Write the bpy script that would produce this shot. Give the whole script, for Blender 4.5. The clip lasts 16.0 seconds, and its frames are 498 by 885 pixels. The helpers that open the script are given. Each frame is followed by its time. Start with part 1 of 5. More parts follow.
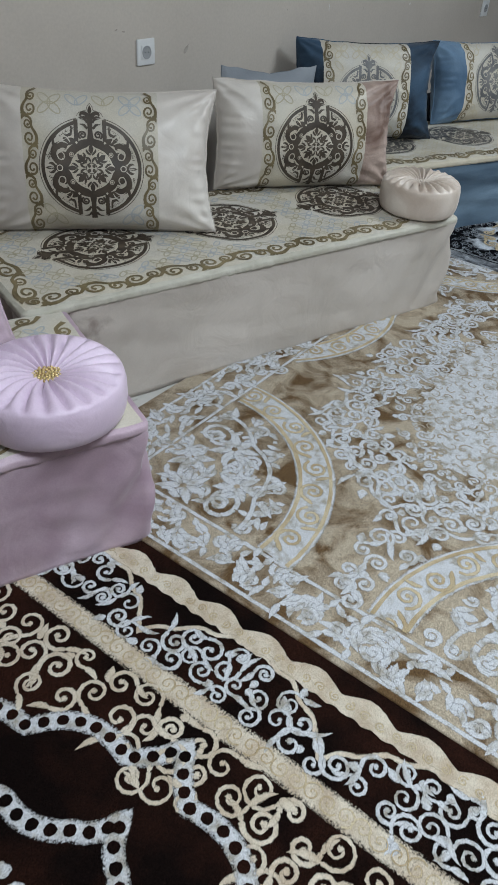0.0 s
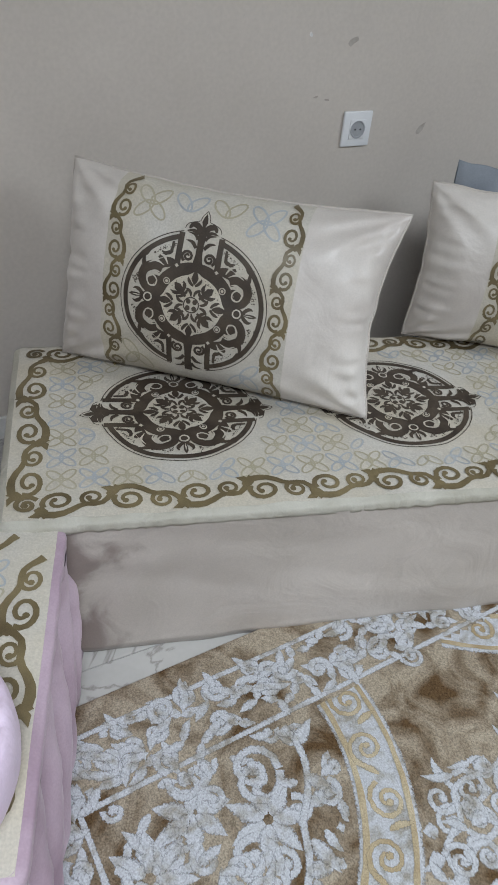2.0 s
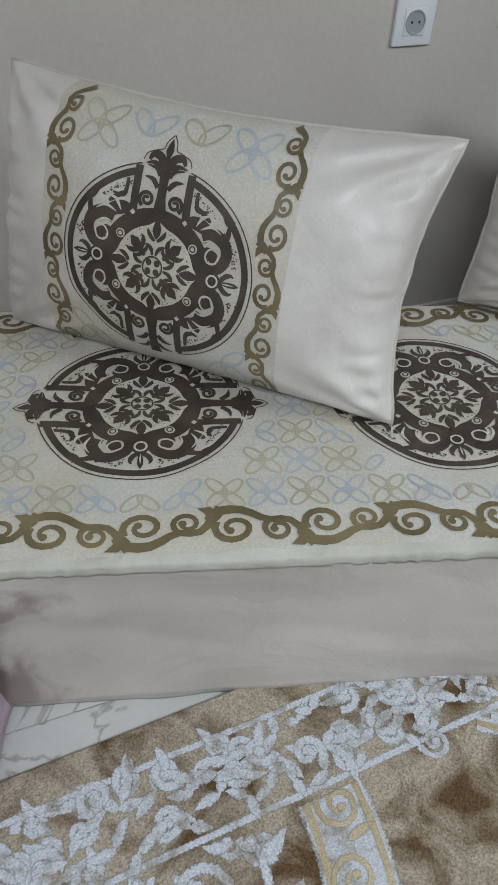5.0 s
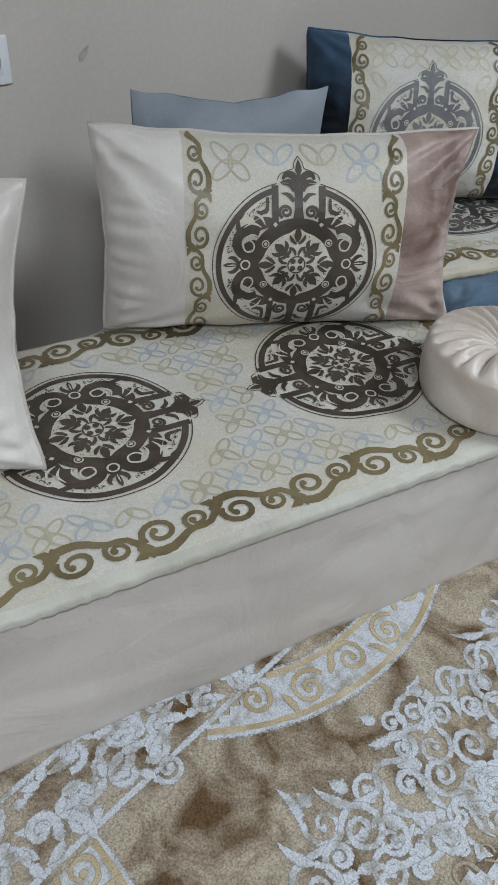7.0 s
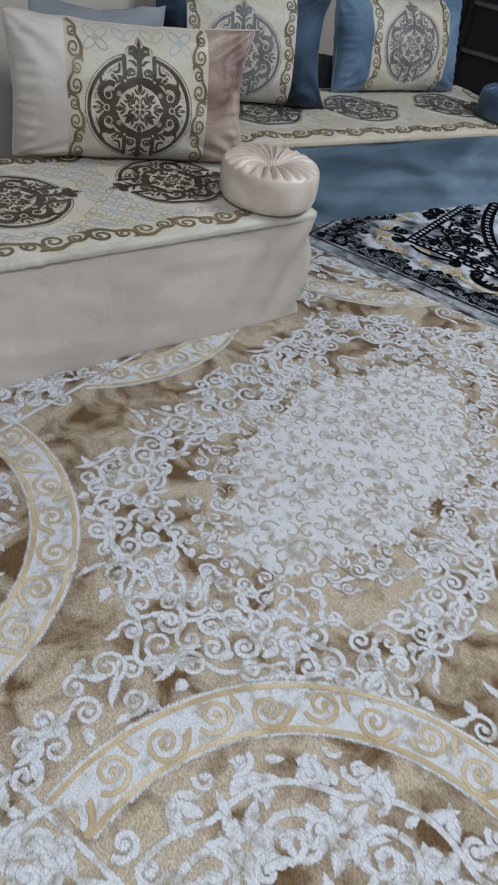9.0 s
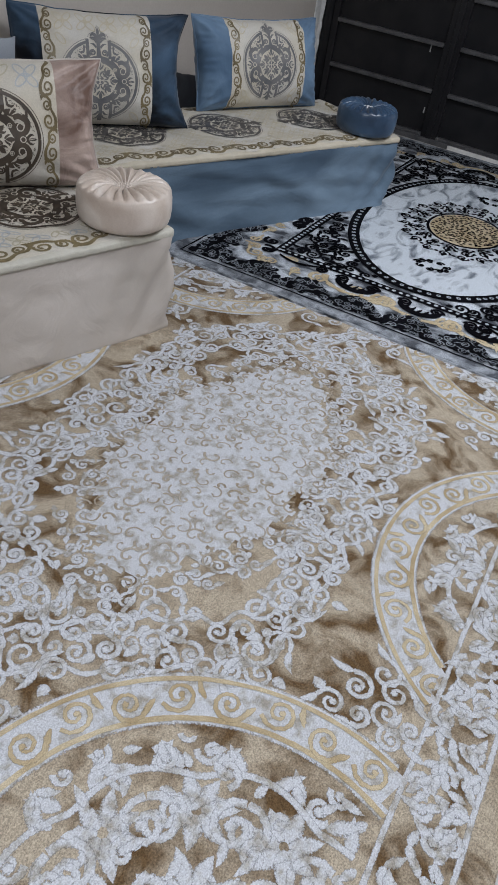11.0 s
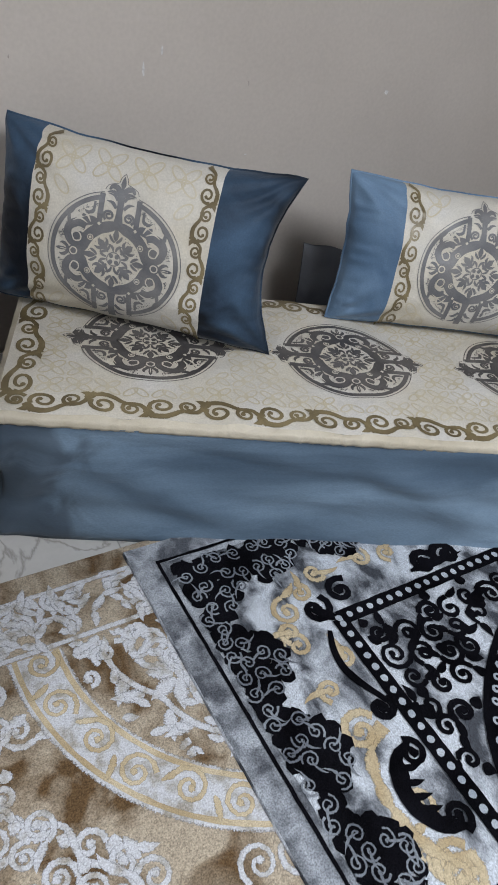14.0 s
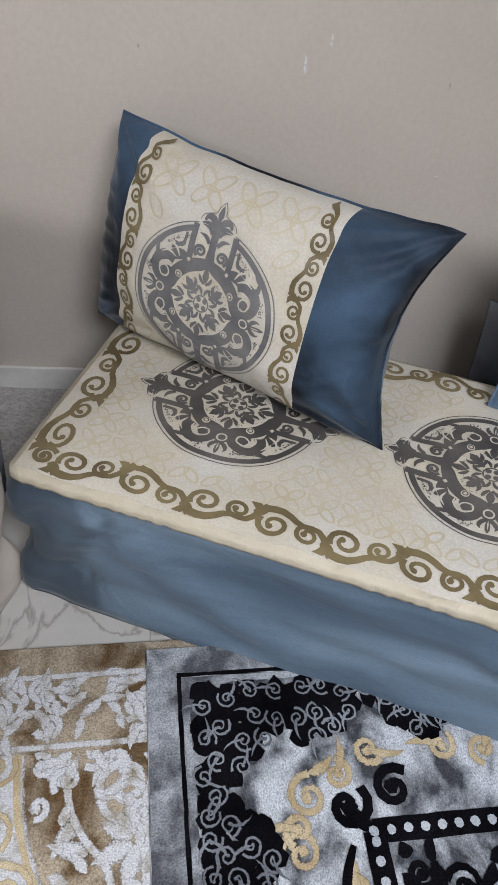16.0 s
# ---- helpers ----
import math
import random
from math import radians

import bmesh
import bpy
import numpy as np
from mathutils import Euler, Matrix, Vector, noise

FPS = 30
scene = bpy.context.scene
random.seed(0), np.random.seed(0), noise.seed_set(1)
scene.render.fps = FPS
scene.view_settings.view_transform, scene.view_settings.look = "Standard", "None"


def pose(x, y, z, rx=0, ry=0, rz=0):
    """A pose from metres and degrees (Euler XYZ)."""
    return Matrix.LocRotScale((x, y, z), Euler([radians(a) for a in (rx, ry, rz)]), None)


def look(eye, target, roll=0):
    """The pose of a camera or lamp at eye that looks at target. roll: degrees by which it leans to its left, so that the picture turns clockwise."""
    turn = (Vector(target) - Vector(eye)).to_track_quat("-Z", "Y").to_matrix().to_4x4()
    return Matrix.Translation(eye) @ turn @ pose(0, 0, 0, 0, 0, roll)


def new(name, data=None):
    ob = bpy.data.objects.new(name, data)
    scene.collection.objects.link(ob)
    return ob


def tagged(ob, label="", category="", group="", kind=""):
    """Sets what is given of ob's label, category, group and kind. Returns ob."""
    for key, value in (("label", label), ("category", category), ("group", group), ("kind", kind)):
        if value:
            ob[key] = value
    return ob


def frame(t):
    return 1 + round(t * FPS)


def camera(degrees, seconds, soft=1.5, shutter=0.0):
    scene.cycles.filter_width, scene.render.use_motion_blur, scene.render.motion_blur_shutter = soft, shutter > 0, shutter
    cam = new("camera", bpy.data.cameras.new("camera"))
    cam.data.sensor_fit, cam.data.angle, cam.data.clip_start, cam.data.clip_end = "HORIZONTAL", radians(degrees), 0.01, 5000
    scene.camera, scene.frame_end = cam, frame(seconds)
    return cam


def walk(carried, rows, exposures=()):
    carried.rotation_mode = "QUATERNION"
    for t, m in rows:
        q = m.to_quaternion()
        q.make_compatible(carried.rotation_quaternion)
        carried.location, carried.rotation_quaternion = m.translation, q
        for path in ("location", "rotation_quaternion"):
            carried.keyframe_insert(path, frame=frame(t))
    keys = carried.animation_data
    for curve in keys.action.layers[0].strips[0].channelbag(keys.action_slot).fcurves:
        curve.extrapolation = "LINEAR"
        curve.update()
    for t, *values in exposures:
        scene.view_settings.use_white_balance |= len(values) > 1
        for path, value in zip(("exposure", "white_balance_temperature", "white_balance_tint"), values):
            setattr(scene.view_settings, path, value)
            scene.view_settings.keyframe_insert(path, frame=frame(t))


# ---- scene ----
cam = camera(38.1, 16.0, soft=1.0, shutter=0.1)
PATH = [
    (0, (0.362, 0.522, 1.489), (1.617, 1.477, 0.259), 4.7),
    (0.5, (0.632, 0.675, 1.513), (1.893, 1.663, 0.315), 6.8),
    (1, (0.901, 0.78, 1.479), (2.054, 1.908, 0.297), 7.0),
    (1.5, (1.199, 0.929, 1.475), (2.158, 2.214, 0.279), 6.9),
    (2, (1.375, 1.164, 1.449), (2.172, 2.525, 0.22), 5.9),
    (2.5, (1.501, 1.378, 1.407), (2.095, 2.782, 0.112), 4.0),
    (3, (1.656, 1.467, 1.369), (2.155, 2.866, 0.03), 4.0),
    (3.2, (1.689, 1.486, 1.36), (2.165, 2.877, 0.005), 4.0),
    (5.3, (1.756, 1.462, 1.298), (2.364, 2.775, -0.082), 2.6),
    (5.5, (1.788, 1.448, 1.302), (2.451, 2.738, -0.075), 2.4),
    (6, (1.832, 1.436, 1.298), (2.68, 2.633, -0.062), 3.8),
    (6.5, (1.889, 1.415, 1.305), (2.881, 2.53, -0.026), 4.1),
    (7, (1.938, 1.382, 1.317), (3.031, 2.435, 0.014), 4.3),
    (7.5, (1.871, 1.296, 1.338), (3.057, 2.272, 0.057), 5.8),
    (8, (1.608, 1.069, 1.393), (2.796, 2.083, 0.144), 4.5),
    (8.5, (1.427, 0.795, 1.4), (2.609, 1.813, 0.149), 5.7),
    (9, (1.232, 0.484, 1.386), (2.503, 1.322, 0.089), 10.1),
    (9.2, (1.142, 0.396, 1.381), (2.452, 1.138, 0.065), 11.8),
    (11.3, (1.364, 0.273, 1.51), (2.784, 0.985, 0.296), 9.5),
    (11.5, (1.503, 0.28, 1.527), (2.959, 1.001, 0.36), 10.2),
    (12, (1.853, 0.381, 1.517), (3.347, 1.081, 0.386), 13.3),
    (12.5, (2.222, 0.495, 1.512), (3.647, 1.312, 0.37), 12.4),
    (13, (2.641, 0.605, 1.523), (3.92, 1.625, 0.372), 11.3),
    (13.5, (2.993, 0.812, 1.514), (4.12, 1.972, 0.338), 12.3),
    (14, (3.285, 0.976, 1.477), (4.18, 2.262, 0.234), 12.3),
    (14.5, (3.566, 1.141, 1.481), (4.213, 2.484, 0.148), 11.7),
    (15, (3.708, 1.312, 1.46), (4.204, 2.672, 0.08), 11.1),
    (15.5, (3.771, 1.373, 1.461), (4.128, 2.755, 0.06), 9.5),
    (16, (3.829, 1.34, 1.475), (4.054, 2.761, 0.086), 7.6),
]
EXPOSURE = [(0.0, 0.05, 6300, 4), (0.5, 0.05, 6300, 4), (1.0, 0.05, 6300, 6), (2.0, 0.2, 6320, 7), (2.5, 0.26, 6320, 7), (3.2, 0.2, 6300, 6.5), (5.5, 0.15, 6180, 5.5), (7.0, 0.17, 6180, 5.5), (8.5, 0.12, 6350, 8), (9.2, 0.02, 6350, 8), (11.5, -0.05, 6450, 12), (12.5, -0.06, 6450, 12), (13.0, 0.2, 6400, 11), (13.5, 0.3, 6450, 11), (14.0, 0.38, 6500, 11), (15.0, 0.6, 6600, 11), (16.0, 0.58, 6750, 13)]
walk(cam, [(t, look(eye, target, roll)) for t, eye, target, roll in PATH], EXPOSURE)

# ---- world and lamps ----
world = bpy.data.worlds.new("world")
scene.world = world
world.use_nodes = True
world.node_tree.nodes["Background"].inputs[0].default_value = (0.55, 0.6, 0.7, 1)
world.node_tree.nodes["Background"].inputs[1].default_value = 0.05
scene.view_settings.exposure = 0.0


def ceiling_lamp(x, y, watts, size, colour):
    data = bpy.data.lights.new("ceiling_light", "AREA")
    data.shape, data.size, data.energy, data.color = "DISK", size, watts, colour
    ob = new("ceiling_light", data)
    ob.matrix_world = pose(x, y, 2.62)
    return ob


ceiling_lamp(1.1, 0.3, 52, 1.2, (0.90, 0.97, 1.06))
ceiling_lamp(4.4, 0.3, 54, 1.2, (0.90, 0.97, 1.06))

# ---- materials ----


def srgb(r, g, b):
    return tuple((c / 255 / 12.92 if c < 10 else ((c / 255 + 0.055) / 1.055) ** 2.4) for c in (r, g, b))


def material(name, low, high, rough=0.7, scale=6.0, fine=120.0, bump=0.15, sheen=0.0, metal=0.0, grain=0.25, bump_dist=0.002, spec=0.5, stretch=(1, 1, 1), fibre=False, contrast=(0.35, 0.65), warp=0.0, crease=0.0, crease_size=9.0):
    """Two noises: a broad one between the two colours, a fine one for grain, and relief from both."""
    m = bpy.data.materials.new(name)
    m.use_nodes = True
    nt = m.node_tree
    p = nt.nodes["Principled BSDF"]
    co = nt.nodes.new("ShaderNodeTexCoord")
    mp = nt.nodes.new("ShaderNodeMapping")
    mp.inputs["Scale"].default_value = stretch
    nt.links.new(co.outputs["Object"], mp.inputs[0])
    n1, n2 = nt.nodes.new("ShaderNodeTexNoise"), nt.nodes.new("ShaderNodeTexNoise")
    n1.inputs["Scale"].default_value, n1.inputs["Detail"].default_value = scale, 6
    n1.inputs["Distortion"].default_value = warp
    n2.inputs["Scale"].default_value, n2.inputs["Detail"].default_value = fine, 3
    for n in (n1, n2):
        nt.links.new(mp.outputs[0], n.inputs["Vector"])
    ramp = nt.nodes.new("ShaderNodeValToRGB")
    ramp.color_ramp.elements[0].color, ramp.color_ramp.elements[1].color = (*low, 1), (*high, 1)
    ramp.color_ramp.elements[0].position, ramp.color_ramp.elements[1].position = contrast
    nt.links.new(n1.outputs["Fac"], ramp.inputs[0])
    g = nt.nodes.new("ShaderNodeMapRange")
    g.inputs["From Min"].default_value, g.inputs["From Max"].default_value = 0.3, 0.7
    g.inputs["To Min"].default_value, g.inputs["To Max"].default_value = 1 - grain, 1 + grain
    nt.links.new(n2.outputs["Fac"], g.inputs[0])
    mix = nt.nodes.new("ShaderNodeVectorMath")
    mix.operation = "SCALE"
    nt.links.new(ramp.outputs[0], mix.inputs[0])
    nt.links.new(g.outputs[0], mix.inputs["Scale"])
    colour = mix.outputs[0]
    if fibre:
        # the tufts thin out along the edge of a carved figure, so the pile beneath shows between them
        at_, add, ease = (nt.nodes.new("ShaderNode" + k) for k in ("Attribute", "Math", "MapRange"))
        at_.attribute_name = "pile"
        add.operation = "MULTIPLY_ADD"
        n3 = nt.nodes.new("ShaderNodeTexNoise")
        n3.inputs["Scale"].default_value, n3.inputs["Detail"].default_value = 230, 4
        nt.links.new(mp.outputs[0], n3.inputs["Vector"])
        nt.links.new(n3.outputs["Fac"], add.inputs[0])
        add.inputs[1].default_value = 1.3
        nt.links.new(at_.outputs["Fac"], add.inputs[2])
        ease.inputs["From Min"].default_value, ease.inputs["From Max"].default_value = 0.58, 1.0
        nt.links.new(add.outputs[0], ease.inputs[0])
        nt.links.new(ease.outputs[0], p.inputs["Alpha"])
    nt.links.new(colour, p.inputs["Base Color"])
    p.inputs["Roughness"].default_value, p.inputs["Metallic"].default_value = rough, metal
    p.inputs["Specular IOR Level"].default_value = spec
    if sheen:
        p.inputs["Sheen Weight"].default_value, p.inputs["Sheen Roughness"].default_value = sheen, 0.35
        p.inputs["Sheen Tint"].default_value = (*(min(1, c * 0.5 + 0.5) for c in high), 1)
    if bump:
        b = nt.nodes.new("ShaderNodeBump")
        b.inputs["Strength"].default_value, b.inputs["Distance"].default_value = bump, bump_dist
        nt.links.new(n2.outputs["Fac"], b.inputs["Height"])
        nt.links.new(b.outputs[0], p.inputs["Normal"])
        if crease:
            # soft creases of cloth
            c1, c2 = nt.nodes.new("ShaderNodeTexNoise"), nt.nodes.new("ShaderNodeBump")
            c1.inputs["Scale"].default_value, c1.inputs["Detail"].default_value, c1.inputs["Distortion"].default_value = crease_size, 4, 1.6
            nt.links.new(mp.outputs[0], c1.inputs["Vector"])
            c2.inputs["Strength"].default_value, c2.inputs["Distance"].default_value = crease, 0.02
            nt.links.new(c1.outputs["Fac"], c2.inputs["Height"])
            nt.links.new(c2.outputs[0], b.inputs["Normal"])
    return m


M_WALL = material("wall_paint", srgb(190, 182, 174), srgb(201, 193, 185), 0.75, 1.3, 90, 0.1, grain=0.035, spec=0.3)
M_CEIL = material("ceiling_paint", (0.75, 0.74, 0.72), (0.8, 0.79, 0.77), 0.8, 1, 60, 0.05, grain=0.02)
M_PLASTER = material("white_plaster", (0.6, 0.6, 0.59), (0.75, 0.75, 0.74), 0.85, 14, 90, 0.4, grain=0.06)
M_DOOR = material("black_steel", (0.013, 0.013, 0.015), (0.021, 0.021, 0.023), 0.34, 7, 160, 0.12, grain=0.2, metal=0.0, spec=0.25)
# paler than the door leaf: highlights along the ribs are put into the colour
M_RIB = material("highlit_black_steel", (0.055, 0.055, 0.058), (0.10, 0.10, 0.105), 0.3, 12, 160, 0.12, grain=0.25, spec=0.6)
M_SCRAPE = material("scraped_paint", (0.3, 0.3, 0.3), (0.5, 0.5, 0.5), 0.6, 30, 100)
M_SKIRTING = material("white_skirting_tile", (0.62, 0.61, 0.59), (0.72, 0.71, 0.69), 0.25, 9, 80, 0.03, grain=0.03)
M_PLATE = material("white_plastic", (0.74, 0.75, 0.77), (0.78, 0.79, 0.81), 0.3, 5, 50, 0.0, grain=0.01)
M_DARK = material("dark_hole", (0.01, 0.01, 0.01), (0.015, 0.015, 0.015), 0.6)
M_SCUFF = material("grey_scuff", srgb(158, 150, 143), srgb(178, 170, 162), 0.8, 40, 100, grain=0.05)
M_CHIP = material("pale_chip", (0.62, 0.61, 0.6), (0.7, 0.69, 0.68), 0.8, 40, 100)

M_CREAM = material("cream_velvet", srgb(174, 166, 158), srgb(196, 188, 181), 0.55, 2.2, 260, 0.1, 0.2, grain=0.05, bump_dist=0.001, crease=0.3, crease_size=6)
M_ROSE = material("rosy_velvet", srgb(104, 80, 70), srgb(186, 166, 156), 0.5, 5, 260, 0.1, 0.35, grain=0.08, bump_dist=0.001, contrast=(0.35, 0.65), warp=1.0, crease=0.4, crease_size=9)
M_SKY = material("sky_blue_velvet", srgb(72, 97, 124), srgb(114, 140, 166), 0.6, 3.0, 260, 0.1, 0.35, grain=0.08, bump_dist=0.001, warp=0.8, spec=0.25, crease=0.25, crease_size=6)
M_BLUE = material("blue_velvet", srgb(73, 91, 109), srgb(117, 138, 157), 0.6, 2.2, 260, 0.1, 0.25, grain=0.1, bump_dist=0.001, warp=1.0, spec=0.25, crease=0.5, crease_size=3.2, stretch=(0.5, 1, 1.8))
M_NAVY = material("brushed_blue_velvet", srgb(13, 18, 27), srgb(64, 87, 111), 0.62, 3.0, 260, 0.1, 0.45, grain=0.1, bump_dist=0.001, contrast=(0.44, 0.66), warp=0.5, spec=0.2, crease=0.3, crease_size=6)
M_PINK = material("pink_velvet", srgb(160, 137, 152), srgb(196, 176, 190), 0.55, 3.4, 260, 0.1, 0.35, grain=0.06, bump_dist=0.001, warp=0.8, crease=0.3, crease_size=5)
M_SATIN_CREAM = material("cream_satin", srgb(194, 186, 180), srgb(220, 214, 208), 0.40, 4, 260, 0.06, 0.25, grain=0.04, bump_dist=0.001, warp=0.6, crease=0.18, crease_size=7)
M_SATIN_TAN = material("beige_satin", srgb(184, 168, 155), srgb(214, 204, 195), 0.38, 5, 260, 0.06, 0.25, grain=0.05, bump_dist=0.001, warp=0.8, crease=0.15)
M_SATIN_BLUE = material("blue_satin", srgb(30, 46, 66), srgb(74, 102, 132), 0.3, 3, 260, 0.06, 0.2, grain=0.05, bump_dist=0.001, crease=0.2)
M_SATIN_PINK = material("pink_satin", srgb(200, 180, 202), srgb(220, 203, 222), 0.43, 3, 260, 0.06, 0.2, grain=0.04, bump_dist=0.001, crease=0.25)
M_GREYVEL = material("grey_velvet", srgb(104, 110, 120), srgb(140, 146, 154), 0.6, 3, 260, 0.1, 0.3, grain=0.06, bump_dist=0.001, warp=0.8, crease=0.3, crease_size=6)
M_DARKVEL = material("dark_grey_velvet", srgb(70, 72, 78), srgb(100, 102, 108), 0.6, 3, 260, 0.1, 0.25, grain=0.06, bump_dist=0.001, warp=0.8, crease=0.3, crease_size=6)
M_PRINT = material("ivory_jacquard", srgb(194, 186, 169), srgb(198, 194, 186), 0.55, 5, 240, 0.15, grain=0.1, bump_dist=0.0006, crease=0.22, crease_size=6)
M_PRINT_Y = material("yellow_ivory_jacquard", srgb(194, 187, 171), srgb(199, 196, 190), 0.55, 5, 240, 0.15, grain=0.1, bump_dist=0.0006, crease=0.22, crease_size=6)
M_HEM = material("ivory_hem", srgb(170, 166, 153), srgb(186, 183, 172), 0.6, 9, 420, 0.1, grain=0.05, bump_dist=0.0006, crease=0.3, crease_size=16)
M_HEM_Y = material("ochre_ivory_hem", srgb(176, 167, 148), srgb(187, 179, 162), 0.6, 9, 420, 0.1, grain=0.05, bump_dist=0.0006, crease=0.3, crease_size=16)
M_INK = material("brown_weave", srgb(58, 49, 42), srgb(78, 68, 57), 0.5, 20, 500, 0.15, grain=0.18, bump_dist=0.0005)
M_INK_G = material("grey_weave", srgb(92, 93, 97), srgb(122, 121, 121), 0.42, 9, 500, 0.15, grain=0.15, bump_dist=0.0005)
M_INK_D = material("dark_grey_weave", srgb(66, 64, 64), srgb(98, 94, 92), 0.42, 9, 500, 0.15, grain=0.18, bump_dist=0.0005)
M_OLIVE = material("olive_gold_weave", srgb(92, 80, 56), srgb(128, 115, 84), 0.42, 9, 500, 0.15, grain=0.15, bump_dist=0.0005)
M_FAINT_B = material("pale_blue_weave", srgb(164, 170, 175), srgb(178, 182, 185), 0.6, 14, 400, 0.0, grain=0.05)
M_FAINT_Y = material("pale_olive_weave", srgb(170, 163, 140), srgb(182, 175, 155), 0.6, 14, 400, 0.0, grain=0.05)
M_GOLD = material("gold_beads", (0.55, 0.4, 0.18), (0.75, 0.6, 0.3), 0.3, 40, 200, 0.2, metal=0.7)
M_RUG_TAN = material("tan_pile", srgb(94, 74, 51), srgb(166, 154, 136), 0.95, 8, 300, 0.4, 0.2, grain=0.42, bump_dist=0.004, contrast=(0.37, 0.58), warp=1.0, spec=0.1)
M_RUG_WHITE = material("white_pile", srgb(152, 147, 138), srgb(189, 191, 196), 0.95, 34, 300, 0.6, 0.4, grain=0.27, fibre=True, bump_dist=0.004, spec=0.1, contrast=(0.32, 0.52))
M_RUG_SAND = material("sand_pile", srgb(150, 137, 118), srgb(172, 164, 152), 0.95, 9, 420, 0.6, 0.2, grain=0.3, bump_dist=0.003, fibre=True, spec=0.1)
M_RUG_GOLD = material("gold_lurex_pile", srgb(164, 146, 114), srgb(190, 176, 148), 0.75, 12, 380, 0.6, 0.15, grain=0.3, bump_dist=0.003, fibre=True, spec=0.3)
M_RUG_BROWN = material("dark_brown_pile", srgb(14, 8, 7), srgb(46, 25, 18), 0.95, 5, 300, 0.9, 0.0, grain=0.5, bump_dist=0.004, contrast=(0.4, 0.75), spec=0.05)
M_RUG_CREAM = material("cream_pile", srgb(178, 163, 144), srgb(200, 191, 176), 0.95, 20, 420, 0.6, 0.05, grain=0.24, bump_dist=0.003, fibre=True, spec=0.1)
M_RUG_GREY = material("grey_pile", srgb(66, 69, 75), srgb(184, 190, 198), 0.95, 9, 260, 0.5, 0.0, grain=0.42, bump_dist=0.004, contrast=(0.38, 0.58), stretch=(1.4, 1, 1), warp=0.35, spec=0.05)
M_RUG_EDGE = material("grey_border_pile", srgb(78, 81, 87), srgb(152, 157, 164), 0.95, 16, 260, 0.5, 0.0, grain=0.42, bump_dist=0.004, warp=0.3, spec=0.05, contrast=(0.38, 0.62))
M_RUG_BLACK = material("black_pile", srgb(7, 7, 10), srgb(17, 17, 22), 0.95, 9, 300, 0.9, 0.0, grain=0.5, bump_dist=0.004, spec=0.03)
M_RUG_VEIN = material("grey_vein_pile", srgb(92, 96, 104), srgb(132, 138, 146), 0.95, 9, 300, 0.6, 0.1, grain=0.25, bump_dist=0.003, fibre=True, spec=0.1)
M_RUG_BEAD = material("pale_bead_pile", srgb(140, 148, 158), srgb(176, 182, 190), 0.95, 9, 300, 0.6, 0.1, grain=0.25, bump_dist=0.003, spec=0.1)
M_FAINT_C = material("pale_cream_weave", srgb(187, 177, 152), srgb(196, 188, 168), 0.6, 14, 400, 0.0, grain=0.05)
M_RUG_BLUEWHITE = material("pale_grey_pile", srgb(106, 113, 122), srgb(192, 199, 207), 0.95, 5, 300, 0.7, 0.05, grain=0.22, bump_dist=0.003, contrast=(0.35, 0.52), stretch=(1, 2.0, 1), warp=1.4, spec=0.1)


def marble():
    m = material("white_marble_tile", (0.44, 0.43, 0.41), (0.52, 0.51, 0.49), 0.12, 3, 60, 0.0, grain=0.02)
    nt = m.node_tree
    p = nt.nodes["Principled BSDF"]
    co = nt.nodes.new("ShaderNodeTexCoord")
    w = nt.nodes.new("ShaderNodeTexNoise")
    w.inputs["Scale"].default_value, w.inputs["Detail"].default_value, w.inputs["Distortion"].default_value = 2.2, 7, 1.2
    nt.links.new(co.outputs["Object"], w.inputs["Vector"])
    r = nt.nodes.new("ShaderNodeValToRGB")
    e = r.color_ramp.elements
    e[0].position, e[0].color = 0.487, (1, 1, 1, 1)
    e[1].position, e[1].color = 0.513, (1, 1, 1, 1)
    mid = e.new(0.5)
    mid.color = (0.45, 0.42, 0.4, 1)
    nt.links.new(w.outputs["Fac"], r.inputs[0])
    mul = nt.nodes.new("ShaderNodeMix")
    mul.data_type, mul.blend_type = "RGBA", "MULTIPLY"
    mul.inputs["Factor"].default_value = 0.7
    old = p.inputs["Base Color"].links[0].from_socket
    nt.links.new(old, mul.inputs["A"])
    nt.links.new(r.outputs[0], mul.inputs["B"])
    nt.links.new(mul.outputs["Result"], p.inputs["Base Color"])
    return m


